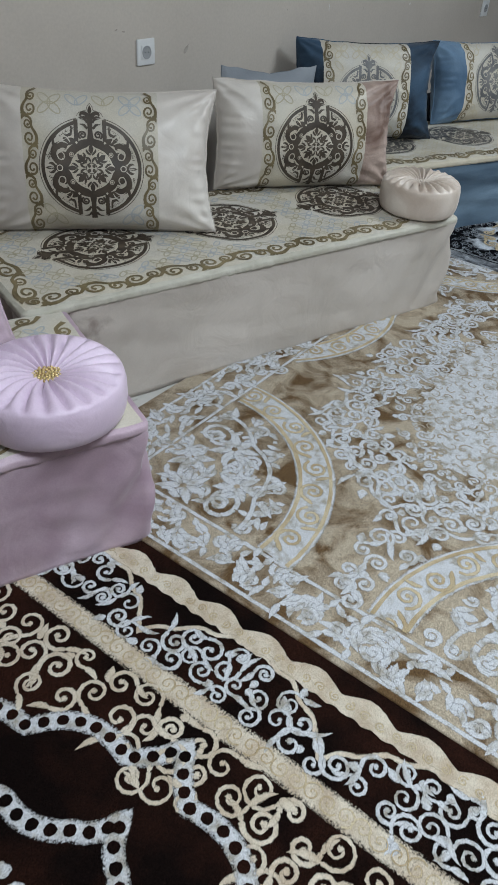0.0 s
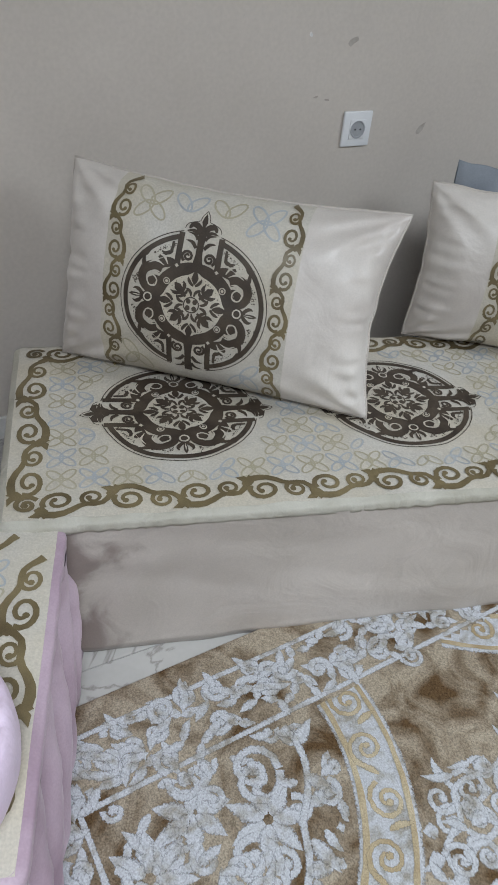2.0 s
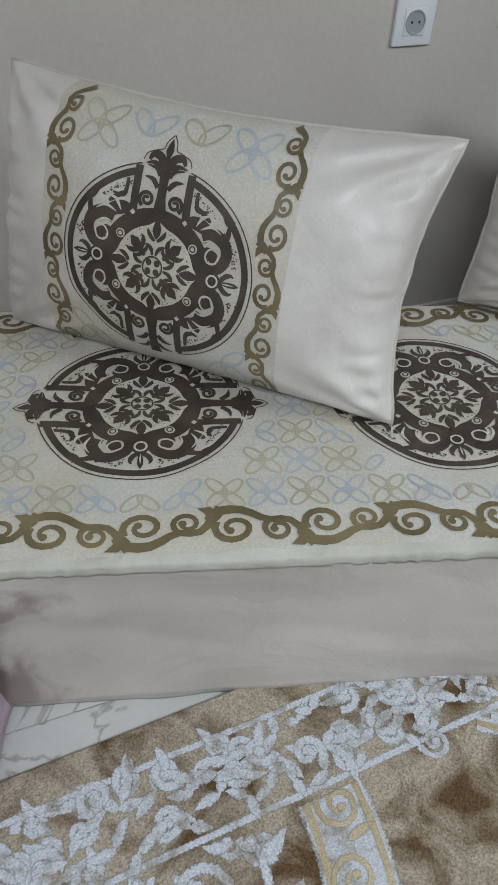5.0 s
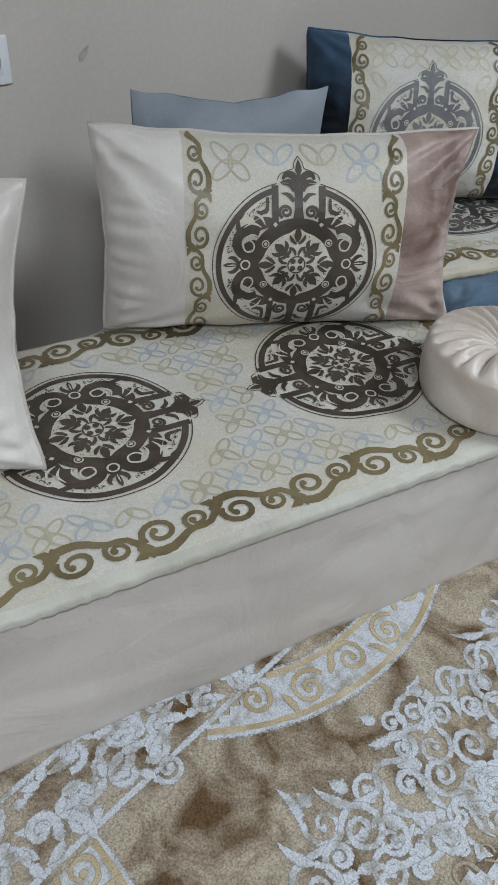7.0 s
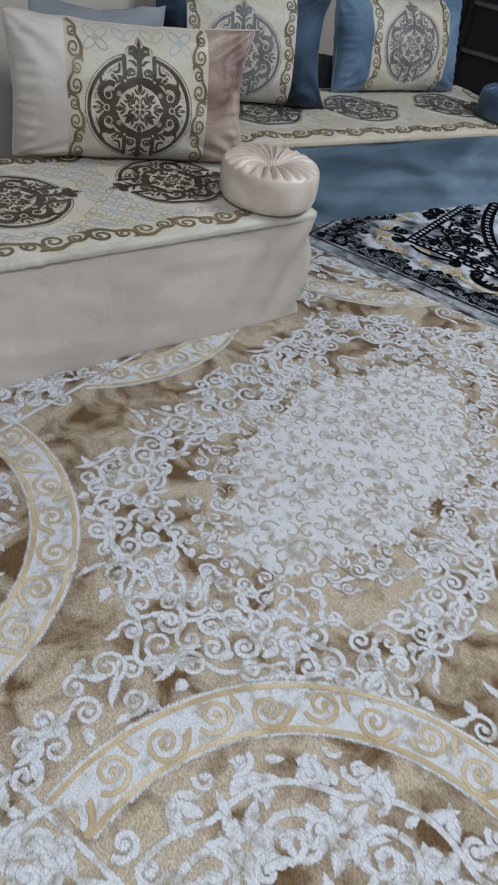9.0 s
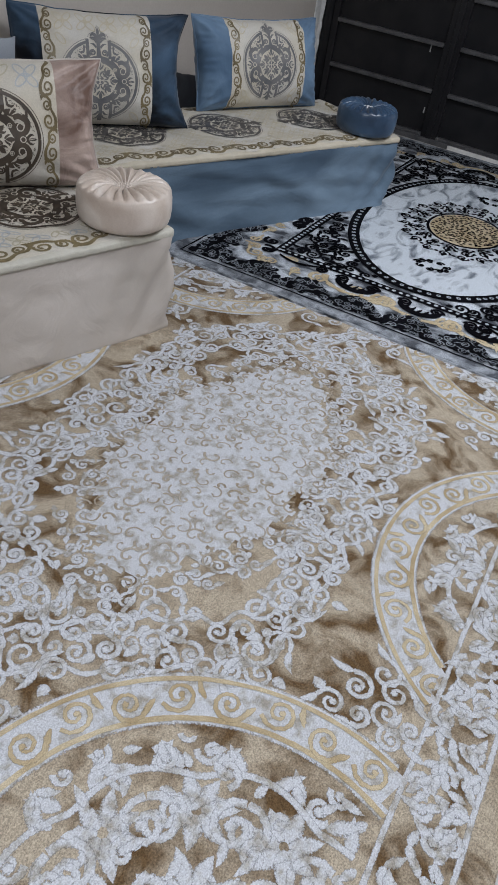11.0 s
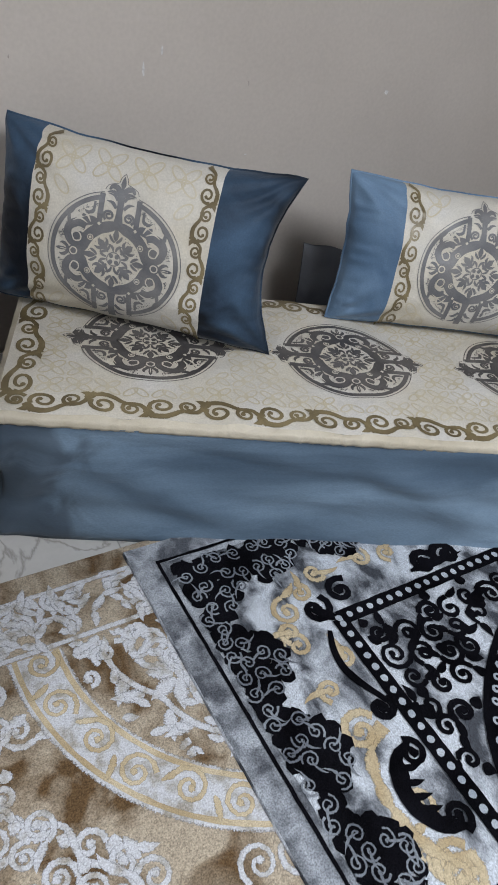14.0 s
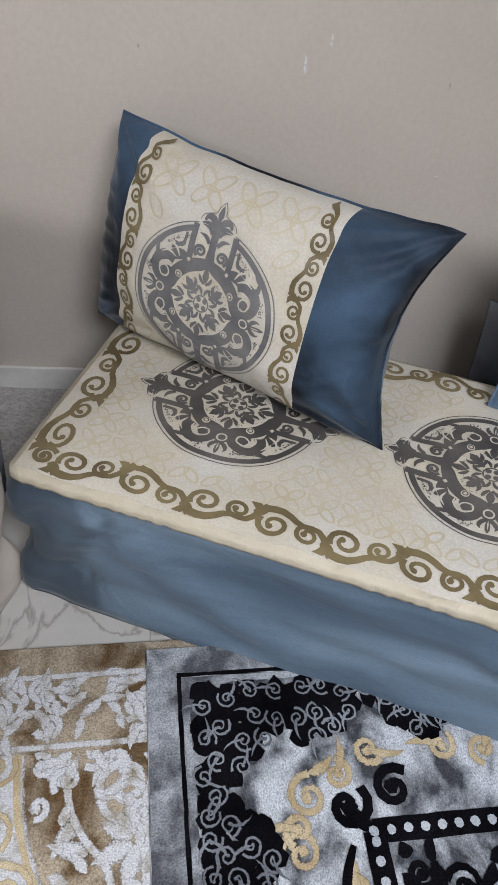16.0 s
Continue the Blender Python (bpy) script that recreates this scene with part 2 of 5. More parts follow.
def dark_end(base, name, tone, reach):
    """The same velvet with a ragged, darker patch by the left end of a seat."""
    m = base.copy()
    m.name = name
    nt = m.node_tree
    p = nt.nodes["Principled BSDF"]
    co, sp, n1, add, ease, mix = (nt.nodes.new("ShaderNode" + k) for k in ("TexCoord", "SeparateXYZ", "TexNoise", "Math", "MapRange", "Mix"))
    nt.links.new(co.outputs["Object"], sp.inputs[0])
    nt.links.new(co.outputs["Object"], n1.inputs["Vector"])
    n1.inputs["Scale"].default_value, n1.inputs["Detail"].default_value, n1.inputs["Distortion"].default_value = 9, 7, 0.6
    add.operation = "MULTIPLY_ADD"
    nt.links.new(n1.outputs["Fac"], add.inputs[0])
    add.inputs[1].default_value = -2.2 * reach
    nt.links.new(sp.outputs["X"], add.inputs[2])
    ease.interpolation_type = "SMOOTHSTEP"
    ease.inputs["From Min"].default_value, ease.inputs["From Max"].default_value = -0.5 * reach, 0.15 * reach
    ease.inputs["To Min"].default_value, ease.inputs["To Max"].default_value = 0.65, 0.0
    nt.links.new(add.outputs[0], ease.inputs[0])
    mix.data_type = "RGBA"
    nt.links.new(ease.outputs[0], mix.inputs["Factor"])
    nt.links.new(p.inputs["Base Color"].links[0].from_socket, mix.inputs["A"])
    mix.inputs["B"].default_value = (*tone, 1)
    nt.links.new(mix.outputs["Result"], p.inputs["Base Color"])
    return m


M_CREAM_DARK = dark_end(M_CREAM, "cream_velvet_worn_end", srgb(98, 80, 74), 0.2)
M_BLUE_DARK = dark_end(M_BLUE, "blue_velvet_worn_end", srgb(52, 60, 70), 0.2)
M_MARBLE = marble()
M_GROUT = material("tile_grout", (0.35, 0.34, 0.33), (0.42, 0.41, 0.4), 0.9, 20, 120)

# ---- mesh helpers ----


def mesh_of(name, verts, faces, mats, index=None, smooth=False):
    me = bpy.data.meshes.new(name)
    me.from_pydata([tuple(map(float, v)) for v in verts], [], faces)
    for m in mats if isinstance(mats, (list, tuple)) else [mats]:
        me.materials.append(m)
    if index is not None:
        me.polygons.foreach_set("material_index", index)
    if smooth:
        me.polygons.foreach_set("use_smooth", [True] * len(me.polygons))
    me.update()
    return me


def piece(name, me, parent=None, label="", at=None):
    ob = new(name, me)
    if parent is not None:
        ob.parent = parent
    if at is not None:
        ob.matrix_basis = at
    if label:
        tagged(ob, label)
    return ob


def part(name, bm, mat, parent, label="", smooth=True, at=None):
    me = bpy.data.meshes.new(name)
    bm.to_mesh(me)
    bm.free()
    me.materials.append(mat)
    me.polygons.foreach_set("use_smooth", [smooth] * len(me.polygons))
    return piece(name, me, parent, label, at)


def box_bm(x0, x1, y0, y1, z0, z1, bevel=0.0, seg=2):
    bm = bmesh.new()
    bmesh.ops.create_cube(bm, size=1, matrix=Matrix.LocRotScale(((x0 + x1) / 2, (y0 + y1) / 2, (z0 + z1) / 2), None, (x1 - x0, y1 - y0, z1 - z0)))
    if bevel:
        bmesh.ops.bevel(bm, geom=bm.edges[:], offset=bevel, segments=seg, affect="EDGES", profile=0.5)
    return bm


def structure(name, bm, mat, label, smooth=False):
    ob = part(name, bm, mat, None, "", smooth)
    return tagged(ob, label, kind="structure")


def thing(name, at, label, category, group=""):
    ob = new(name)
    ob.empty_display_size = 0.1
    ob.matrix_basis = at
    return tagged(ob, label, category, group)


# ---- room ----
WALL_Y, LEFT_X, RIGHT_X, BACK_Y, TOP = 3.08, -1.6, 6.77, -2.6, 2.7
structure("wall_north", box_bm(LEFT_X - 0.2, RIGHT_X + 0.2, WALL_Y, WALL_Y + 0.2, -0.1, TOP), M_WALL, "taupe painted plaster wall with scuffs and chips")
structure("wall_west", box_bm(LEFT_X - 0.2, LEFT_X, BACK_Y, WALL_Y, -0.1, TOP), M_WALL, "plain taupe painted side wall")
structure("wall_south", box_bm(LEFT_X - 0.2, RIGHT_X + 0.2, BACK_Y - 0.2, BACK_Y, -0.1, TOP), M_WALL, "plain taupe painted wall facing the seats")
DOOR_Y0, DOOR_Y1, DOOR_H = 0.95, 3.02, 2.3
bm = box_bm(RIGHT_X, RIGHT_X + 0.2, BACK_Y, DOOR_Y0, -0.1, TOP)
b2 = box_bm(RIGHT_X, RIGHT_X + 0.2, DOOR_Y0, WALL_Y, DOOR_H, TOP)
tmp = bpy.data.meshes.new("lintel")
b2.to_mesh(tmp)
b2.free()
bm.from_mesh(tmp)
bpy.data.meshes.remove(tmp)
structure("wall_east", bm, M_WALL, "taupe painted wall with a wide doorway for steel doors")
structure("ceiling", box_bm(LEFT_X - 0.2, RIGHT_X + 0.2, BACK_Y - 0.2, WALL_Y + 0.2, TOP, TOP + 0.15), M_CEIL, "plain white ceiling")

floor = structure("floor", box_bm(LEFT_X - 0.2, RIGHT_X + 0.4, BACK_Y - 0.2, WALL_Y + 0.2, -0.1, -0.004), M_GROUT, "white veined marble tiled floor")

# ---- ornament: flat strokes and fills, later laid on a surface ----


class Art:
    """Strokes and fills in the plane, kept by layer; lay() puts each layer on a surface as one mesh."""

    def __init__(self):
        self.layers = {}
        self.count = 0

    def _add(self, layer, pts, faces, soft=None):
        v, f = self.layers.setdefault(layer, ([], []))
        n = len(v)
        self.count = (self.count + 1) % 60
        v.extend((p[0], p[1], self.count * 0.000012, 1.0 if soft is None else soft[i]) for i, p in enumerate(pts))
        f.extend(tuple(i + n for i in q) for q in faces)

    def ribbon(self, layer, pts, w, closed=False, keep=None):
        p = np.asarray(pts, float)
        if closed:
            d = np.roll(p, -1, 0) - np.roll(p, 1, 0)
        else:
            d = np.gradient(p, axis=0)
        d /= np.maximum(np.linalg.norm(d, axis=1, keepdims=True), 1e-9)
        nrm = np.stack([-d[:, 1], d[:, 0]], 1) * (np.broadcast_to(np.asarray(w, float), (len(p),))[:, None] / 2)
        k = len(p)
        spans = [i for i in range(k if closed else k - 1) if keep is None or (keep(*p[i]) and keep(*p[(i + 1) % k]))]
        faces = [(r_ * k + i, r_ * k + (i + 1) % k, (r_ + 1) * k + (i + 1) % k, (r_ + 1) * k + i) for i in spans for r_ in (0, 1)]
        self._add(layer, np.concatenate([p - nrm, p, p + nrm]), faces, [0.0] * k + [1.0] * k + [0.0] * k)

    def spiral(self, layer, c, r, a0, turns, hand, w, keep=None, n=None):
        n = n or int(9 * turns) + 5
        s = np.linspace(0, 1, n)
        rad = r * (1 - 0.86 * s)
        a = a0 + hand * s * turns * 2 * math.pi
        p = np.stack([c[0] + rad * np.cos(a), c[1] + rad * np.sin(a)], 1)
        self.ribbon(layer, p, w * (1.05 - 0.35 * s), keep=keep)
        if keep is None or keep(*p[-1]):
            self.blob(layer, p[-1], w * 0.75, 6)

    def band(self, layer, x0, x1, y):
        """A strip between the curves x0(y) and x1(y)."""
        n = len(y)
        self._add(layer, [(x0[i], y[i]) for i in range(n)] + [(x1[i], y[i]) for i in range(n)], [(i, i + 1, n + i + 1, n + i) for i in range(n - 1)])

    def leaf(self, layer, c, ang, length, width, bend=0.0, n=7, keep=None):
        if keep is not None and not (keep(*c) and keep(c[0] + length * math.cos(ang), c[1] + length * math.sin(ang))):
            return
        s = np.linspace(0, 1, n)
        a = ang + bend * s
        step = length / (n - 1)
        x = c[0] + np.concatenate([[0], np.cumsum(np.cos(a[:-1]) * step)])
        y = c[1] + np.concatenate([[0], np.cumsum(np.sin(a[:-1]) * step)])
        self.ribbon(layer, np.stack([x, y], 1), width * np.sin(np.pi * (0.08 + 0.92 * s ** 0.8)) + 0.0004)

    def blob(self, layer, c, r, n=10, wob=0.0, rnd=None, keep=None):
        if keep is not None and not keep(*c):
            return
        a = np.linspace(0, 2 * math.pi, n, endpoint=False)
        rr = r * (1 + (wob * (np.array([rnd.random() for _ in range(n)]) * 2 - 1) if wob else 0))
        p = np.stack([c[0] + rr * np.cos(a), c[1] + rr * np.sin(a)], 1)
        self._add(layer, np.concatenate([[c], p]), [(0, 1 + i, 1 + (i + 1) % n) for i in range(n)], [1.0] + [0.0] * n)

    def annulus(self, layer, c, r0, r1, a0=0, a1=360, n=72, sx=1.0, sy=1.0, keep=None, rings=1):
        a = np.radians(np.linspace(a0, a1, n + 1))
        rs = np.linspace(r0, r1, rings + 1)
        pts = np.array([(c[0] + r * sx * math.cos(t), c[1] + r * sy * math.sin(t)) for r in rs for t in a])
        faces = [(k * (n + 1) + i, k * (n + 1) + i + 1, (k + 1) * (n + 1) + i + 1, (k + 1) * (n + 1) + i) for k in range(rings) for i in range(n)]
        if keep is not None:
            faces = [q for q in faces if keep(*pts[list(q)].mean(0))]
        soft = None if rings < 6 else [0.0 if (k == rings or (k == 0 and r0 > 0)) else 1.0 for k in range(rings + 1) for _ in a]
        self._add(layer, pts, faces, soft)

    def sheet(self, layer, x0, x1, y0, y1, nx, ny, keep=None):
        pts = np.array([(x, y) for y in np.linspace(y0, y1, ny + 1) for x in np.linspace(x0, x1, nx + 1)])
        faces = [(j * (nx + 1) + i, j * (nx + 1) + i + 1, (j + 1) * (nx + 1) + i + 1, (j + 1) * (nx + 1) + i) for j in range(ny) for i in range(nx)]
        if keep is not None:
            faces = [q for q in faces if keep(*pts[list(q)].mean(0))]
        self._add(layer, pts, faces)

    def vine(self, layer, x0, x1, y, amp, half, w, vertical=False):
        """A border vine: a knot at each turn, and between two knots one large curl and one small, mirrored from span to span."""
        n = max(1, round((x1 - x0) / half))
        half = (x1 - x0) / n
        flip = (lambda p: np.stack([y + p[:, 1], p[:, 0]], 1)) if vertical else (lambda p: np.stack([p[:, 0], y + p[:, 1]], 1))
        smooth = lambda pts, k: np.stack([np.interp(np.linspace(0, len(pts) - 1, k), range(len(pts)), [q[j] for q in pts]) for j in (0, 1)], 1)
        for i in range(n):
            up = 1 if i % 2 == 0 else -1
            put = lambda pts: flip(np.stack([x0 + (i + pts[:, 0]) * half, up * amp * pts[:, 1]], 1))
            stem = np.array([(-0.03, 0.72), (0.05, 0.90), (0.16, 0.97), (0.28, 0.93), (0.40, 0.70), (0.50, 0.42), (0.60, 0.27), (0.72, 0.30), (0.82, 0.22), (0.90, -0.10), (0.96, -0.48), (1.02, -0.75)])
            self.ribbon(layer, put(stem), w * np.interp(np.linspace(0, 1, len(stem)), [0, 0.15, 0.5, 0.8, 1], [1.2, 1.3, 0.9, 0.9, 1.3]))
            t = np.linspace(0, 1, 17)
            for cx, cy, rx, ry, a0, turn, k in ((0.20, -0.10, 0.23, 0.78, 2.6, 1.2, 0.88), (0.68, -0.24, 0.165, 0.60, 2.2, 1.15, 0.72)):
                a = a0 + t * turn * 2 * math.pi
                self.ribbon(layer, put(np.stack([cx + rx * (1 - 0.66 * t) * np.cos(a), cy + ry * (1 - 0.66 * t) * np.sin(a)], 1)), w * k * (1.0 - 0.35 * t))
                self.blob(layer, put(np.array([[cx + rx * 0.30 * math.cos(a[-1]), cy + ry * 0.30 * math.sin(a[-1])]]))[0], w * 0.5, 7)
            for p in (((-0.02, 0.6), (-0.09, 0.95), (-0.20, 1.08)), ((0.0, 0.7), (0.03, 1.0), (0.01, 1.22))):
                self.ribbon(layer, put(np.array(p)), [w * 1.5, w * 1.15, 0.0006])
            self.ribbon(layer, put(np.array(((-0.10, 0.35), (-0.03, 0.62), (0.04, 0.80)))), [w * 0.9, w * 1.7, w * 1.2])

    def lay(self, surface, heights, mats, names, parent, labels=None):
        out = []
        for layer, (v, f) in self.layers.items():
            me = mesh_of(names[layer], [surface(x, y, heights[layer] + o) for x, y, o, _ in v], f, mats[layer])
            me.attributes.new("pile", "FLOAT", "POINT").data.foreach_set("value", [q[3] for q in v])
            out.append(piece(names[layer], me, parent, (labels or {}).get(layer, "")))
        return out


def medallion(art, c, r, dark, light, along=False, both=False, seed=0, wide=1.0, tip=1.0):
    """A round woven medallion: a rim broken by a gate at each end of its axis, scrolls and speckled crescents, a leafy cross in the heart."""
    rnd = random.Random(seed)

    def m(x, y):
        y = y if abs(y) < 1 else math.copysign(1 + (abs(y) - 1) * tip, y)
        x, y = x * r * wide, y * r
        return (c[0] + y, c[1] + x) if along else (c[0] + x, c[1] + y)

    def path(p):
        return np.array([m(*q) for q in p])

    def arc(rad, a0, a1, n=16, cx=0, cy=0):
        a = np.radians(np.linspace(a0, a1, n))
        return np.stack([cx + rad * np.cos(a), cy + rad * np.sin(a)], 1)

    def bow(points, n=14):
        """A smooth curve through the points."""
        p = np.asarray(points, float)
        t = np.linspace(0, len(p) - 1, n)
        out = []
        for u in t:
            i = min(int(u), len(p) - 2)
            f = u - i
            p0, p1, p2, p3 = p[max(i - 1, 0)], p[i], p[i + 1], p[min(i + 2, len(p) - 1)]
            out.append(0.5 * (2 * p1 + (p2 - p0) * f + (2 * p0 - 5 * p1 + 4 * p2 - p3) * f * f + (3 * p1 - p0 - 3 * p2 + p3) * f ** 3))
        return np.array(out)

    def taper(lo, mid, hi, n=14):
        t = np.linspace(0, 1, n)
        return r * np.interp(t, [0, 0.45, 1], [lo, mid, hi])

    def swirl(cx, cy, rr, a0, turns, spin, n=18):
        t = np.linspace(0, 1, n)
        a = np.radians(a0) + spin * t * turns * 2 * math.pi
        return np.stack([cx + rr * (1 - 0.8 * t) * np.cos(a), cy + rr * (1 - 0.8 * t) * np.sin(a)], 1)

    top = dark + "_heart"
    # dark ring about the heart, cut back to a pale disc with four points
    a = np.linspace(0, 2 * math.pi, 65)[:-1]

    def star(layer, r0, r1, rings):
        """Rings of quads between two outlines of the radius by angle."""
        rows = [path([((r0(t) + (r1(t) - r0(t)) * k / rings) * math.cos(t), (r0(t) + (r1(t) - r0(t)) * k / rings) * math.sin(t)) for t in a]) for k in range(rings + 1)]
        art._add(layer, np.concatenate(rows), [(k * 64 + i, k * 64 + (i + 1) % 64, (k + 1) * 64 + (i + 1) % 64, (k + 1) * 64 + i) for k in range(rings) for i in range(64)])

    star(dark, lambda t: 0.36, lambda t: 0.585, 4)
    star(light, lambda t: 0.001, lambda t: 0.415 + 0.05 * abs(math.cos(2 * t)) ** 24, 9)
    for sx in (1, -1):
        for sy in (1, -1):
            f = lambda p: path([(sx * x, sy * y) for x, y in p])
            art.ribbon(dark, f(arc(0.945, 0, 74.5, 26)), r * 0.072)
            art.ribbon(dark, f(arc(1.018, 0, 75.5, 26)), r * 0.013)
            # gate post with its foot, and the fine line beside it
            art.ribbon(dark, f([(0.275, 0.965), (0.275, 0.82), (0.275, 0.66), (0.275, 0.46)]), r * 0.085)
            art.ribbon(dark, f(bow([(0.27, 0.49), (0.36, 0.53), (0.47, 0.50), (0.55, 0.42)])), taper(0.09, 0.14, 0.12))
            art.ribbon(dark, f(bow([(0.365, 0.82), (0.37, 0.70), (0.40, 0.645), (0.50, 0.66)])), taper(0.035, 0.05, 0.02))
            art.ribbon(dark, f(arc(0.775, 47, 63, 8)), r * np.array([0.02, 0.045, 0.05, 0.05, 0.05, 0.045, 0.04, 0.03]))
            art.ribbon(dark, f(arc(0.70, 47, 56, 6)), r * np.array([0.01, 0.03, 0.035, 0.035, 0.03, 0.01]))
            # great scroll that springs from the ring and a hook that reaches the rim
            art.ribbon(dark, f(bow([(0.46, 0.42), (0.58, 0.455), (0.70, 0.38), (0.725, 0.25), (0.655, 0.13), (0.53, 0.13)], 22)), taper(0.15, 0.125, 0.10, 22))
            art.ribbon(dark, f(bow([(0.50, 0.10), (0.475, 0.20), (0.53, 0.285), (0.60, 0.265)])), taper(0.10, 0.10, 0.05))
            art.blob(dark, f([(0.595, 0.235)])[0], 0.06 * r, 10)
            art.ribbon(dark, f(bow([(0.665, 0.36), (0.715, 0.47), (0.725, 0.57), (0.77, 0.625)])), taper(0.09, 0.055, 0.006))
            art.ribbon(dark, f(bow([(0.72, 0.58), (0.685, 0.60), (0.64, 0.655)], 8)), taper(0.05, 0.045, 0.006, 8))
            art.ribbon(light, f(bow([(0.44, 0.475), (0.55, 0.525), (0.65, 0.475)], 10)), taper(0.006, 0.032, 0.006, 10))
            art.ribbon(light, f(bow([(0.395, 0.50), (0.455, 0.60), (0.555, 0.625)], 10)), taper(0.006, 0.036, 0.006, 10))
            art.ribbon(light, f(bow([(0.47, 0.36), (0.54, 0.385), (0.615, 0.35), (0.645, 0.27)], 10)), taper(0.006, 0.03, 0.01, 10))
            art.ribbon(light, f(bow([(0.66, 0.285), (0.625, 0.18), (0.545, 0.175), (0.52, 0.25), (0.57, 0.315), (0.66, 0.30)], 16)), r * 0.02)
            # speckle in the crescents under the rim
            for k in range(44):
                aa, rr = radians(rnd.uniform(11, 36)), 0.835 + rnd.gauss(0, 0.025)
                art.blob(dark, f([(rr * math.cos(aa), rr * math.sin(aa))])[0], r * rnd.uniform(0.007, 0.013), 4)
            for k in range(34):
                aa, rr = radians(rnd.uniform(45, 68)), 0.855 + rnd.gauss(0, 0.012)
                art.blob(dark, f([(rr * math.cos(aa), rr * math.sin(aa))])[0], r * rnd.uniform(0.006, 0.011), 4)
            # side flower: half of a lily beyond its ring
            art.ribbon(dark, f(bow([(0.70, 0.02), (0.745, 0.075), (0.80, 0.095), (0.835, 0.075)], 10)), taper(0.05, 0.055, 0.005, 10))
            # curls on both sides of the trunk
            art.ribbon(dark, f(swirl(0.15, 0.655, 0.082, -60, 1.6, 1, 22)), r * np.linspace(0.042, 0.03, 22))
            art.ribbon(dark, f(bow([(0.055, 0.78), (0.12, 0.855), (0.205, 0.87)], 10)), taper(0.05, 0.055, 0.006, 10))
            art.ribbon(dark, f(bow([(0.05, 0.90), (0.10, 0.965), (0.20, 0.985)], 10)), taper(0.05, 0.04, 0.006, 10))
            art.annulus(light, f([(0.385, 0.27)])[0], 0.0, 0.05 * r, n=14)
            art.annulus(top, f([(0.385, 0.27)])[0], 0.022 * r, 0.036 * r, n=14)
            art.blob(light, f([(0.275, 0.505)])[0], 0.03 * r, 4)
        g = lambda p: path([(sx * x, y) for x, y in p])
        art.annulus(dark, m(sx * 0.62, 0), 0.0, 0.088 * r, n=18, rings=2)
        art.annulus(light, m(sx * 0.62, 0), 0.046 * r, 0.066 * r, n=18)
        art.ribbon(dark, g([(0.66, 0), (0.73, 0), (0.79, 0), (0.85, 0), (0.895, 0)]), r * np.array([0.07, 0.035, 0.055, 0.05, 0.004]))
        art.ribbon(light, g([(0.72, 0), (0.78, 0), (0.84, 0)]), r * np.array([0.004, 0.017, 0.004]))
    for s in (1, -1):
        art.ribbon(dark, path([(0, s * y) for y in (0.50, 0.58, 0.70, 0.84, 0.96, 1.04)]), r * np.array([0.26, 0.14, 0.10, 0.10, 0.12, 0.12]))
    for s in (1, -1) if both else (1,):
        art.ribbon(dark, path([(0, s * y) for y in (1.02, 1.10, 1.17, 1.24, 1.31)]), r * np.array([0.05, 0.045, 0.085, 0.06, 0.004]))
        for k in (-1, 1):
            art.ribbon(dark, path(bow([(k * 0.02, s * 1.0), (k * 0.08, s * 1.10), (k * 0.155, s * 1.105), (k * 0.185, s * 1.04)], 12)), taper(0.09, 0.085, 0.03, 12))
            art.ribbon(dark, path(bow([(k * 0.05, s * 0.98), (k * 0.13, s * 1.02), (k * 0.215, s * 1.0)], 8)), taper(0.06, 0.05, 0.01, 8))
            art.ribbon(dark, path(bow([(k * 0.25, s * 1.03), (k * 0.22, s * 1.11), (k * 0.12, s * 1.165), (k * 0.065, s * 1.19), (k * 0.05, s * 1.27), (0, s * 1.36)], 16)), r * 0.011)
    # leafy cross in the heart
    for k in range(8):
        a = k * math.pi / 4
        rot = lambda x, y: (1.06 * (x * math.cos(a) - y * math.sin(a)), 1.06 * (x * math.sin(a) + y * math.cos(a)))
        if k % 2 == 0:
            art.ribbon(top, path([rot(x, 0) for x in (0.27, 0.31, 0.36, 0.41, 0.47)]), r * np.array([0.02, 0.075, 0.10, 0.07, 0.004]))
            for d in (-1, 1):
                art.ribbon(top, path([rot(x, d * y) for x, y in bow([(0.25, 0.012), (0.285, 0.055), (0.335, 0.085), (0.36, 0.085)], 7)]), taper(0.03, 0.05, 0.006, 7))
                art.ribbon(top, path([rot(x, d * y) for x, y in bow([(0.11, 0.018), (0.16, 0.03), (0.20, 0.07), (0.205, 0.105)], 7)]), taper(0.02, 0.05, 0.006, 7))
        else:
            art.ribbon(top, path([rot(x, 0) for x in (0.13, 0.18, 0.24, 0.30, 0.365)]), r * np.array([0.03, 0.065, 0.095, 0.11, 0.004]))
            for d in (-1, 1):
                art.ribbon(top, path([rot(x, d * y) for x, y in bow([(0.20, 0.01), (0.235, 0.06), (0.275, 0.095), (0.315, 0.10)], 7)]), taper(0.03, 0.06, 0.006, 7))
                art.ribbon(top, path([rot(x, d * y) for x, y in bow([(0.16, 0.01), (0.175, 0.055), (0.205, 0.085)], 6)]), taper(0.03, 0.045, 0.006, 6))
            art.annulus(top, m(*rot(0.06, 0)), 0.0, 0.036 * r, n=10)
    art.ribbon(top, path(arc(0.105, 0, 360, 17)[:-1]), r * 0.018, closed=True)
    for k in range(70):
        aa, rr = rnd.uniform(0, 6.28), rnd.uniform(0.33, 0.40)
        art.blob(top, m(rr * math.cos(aa), rr * math.sin(aa)), r * 0.008, 4)


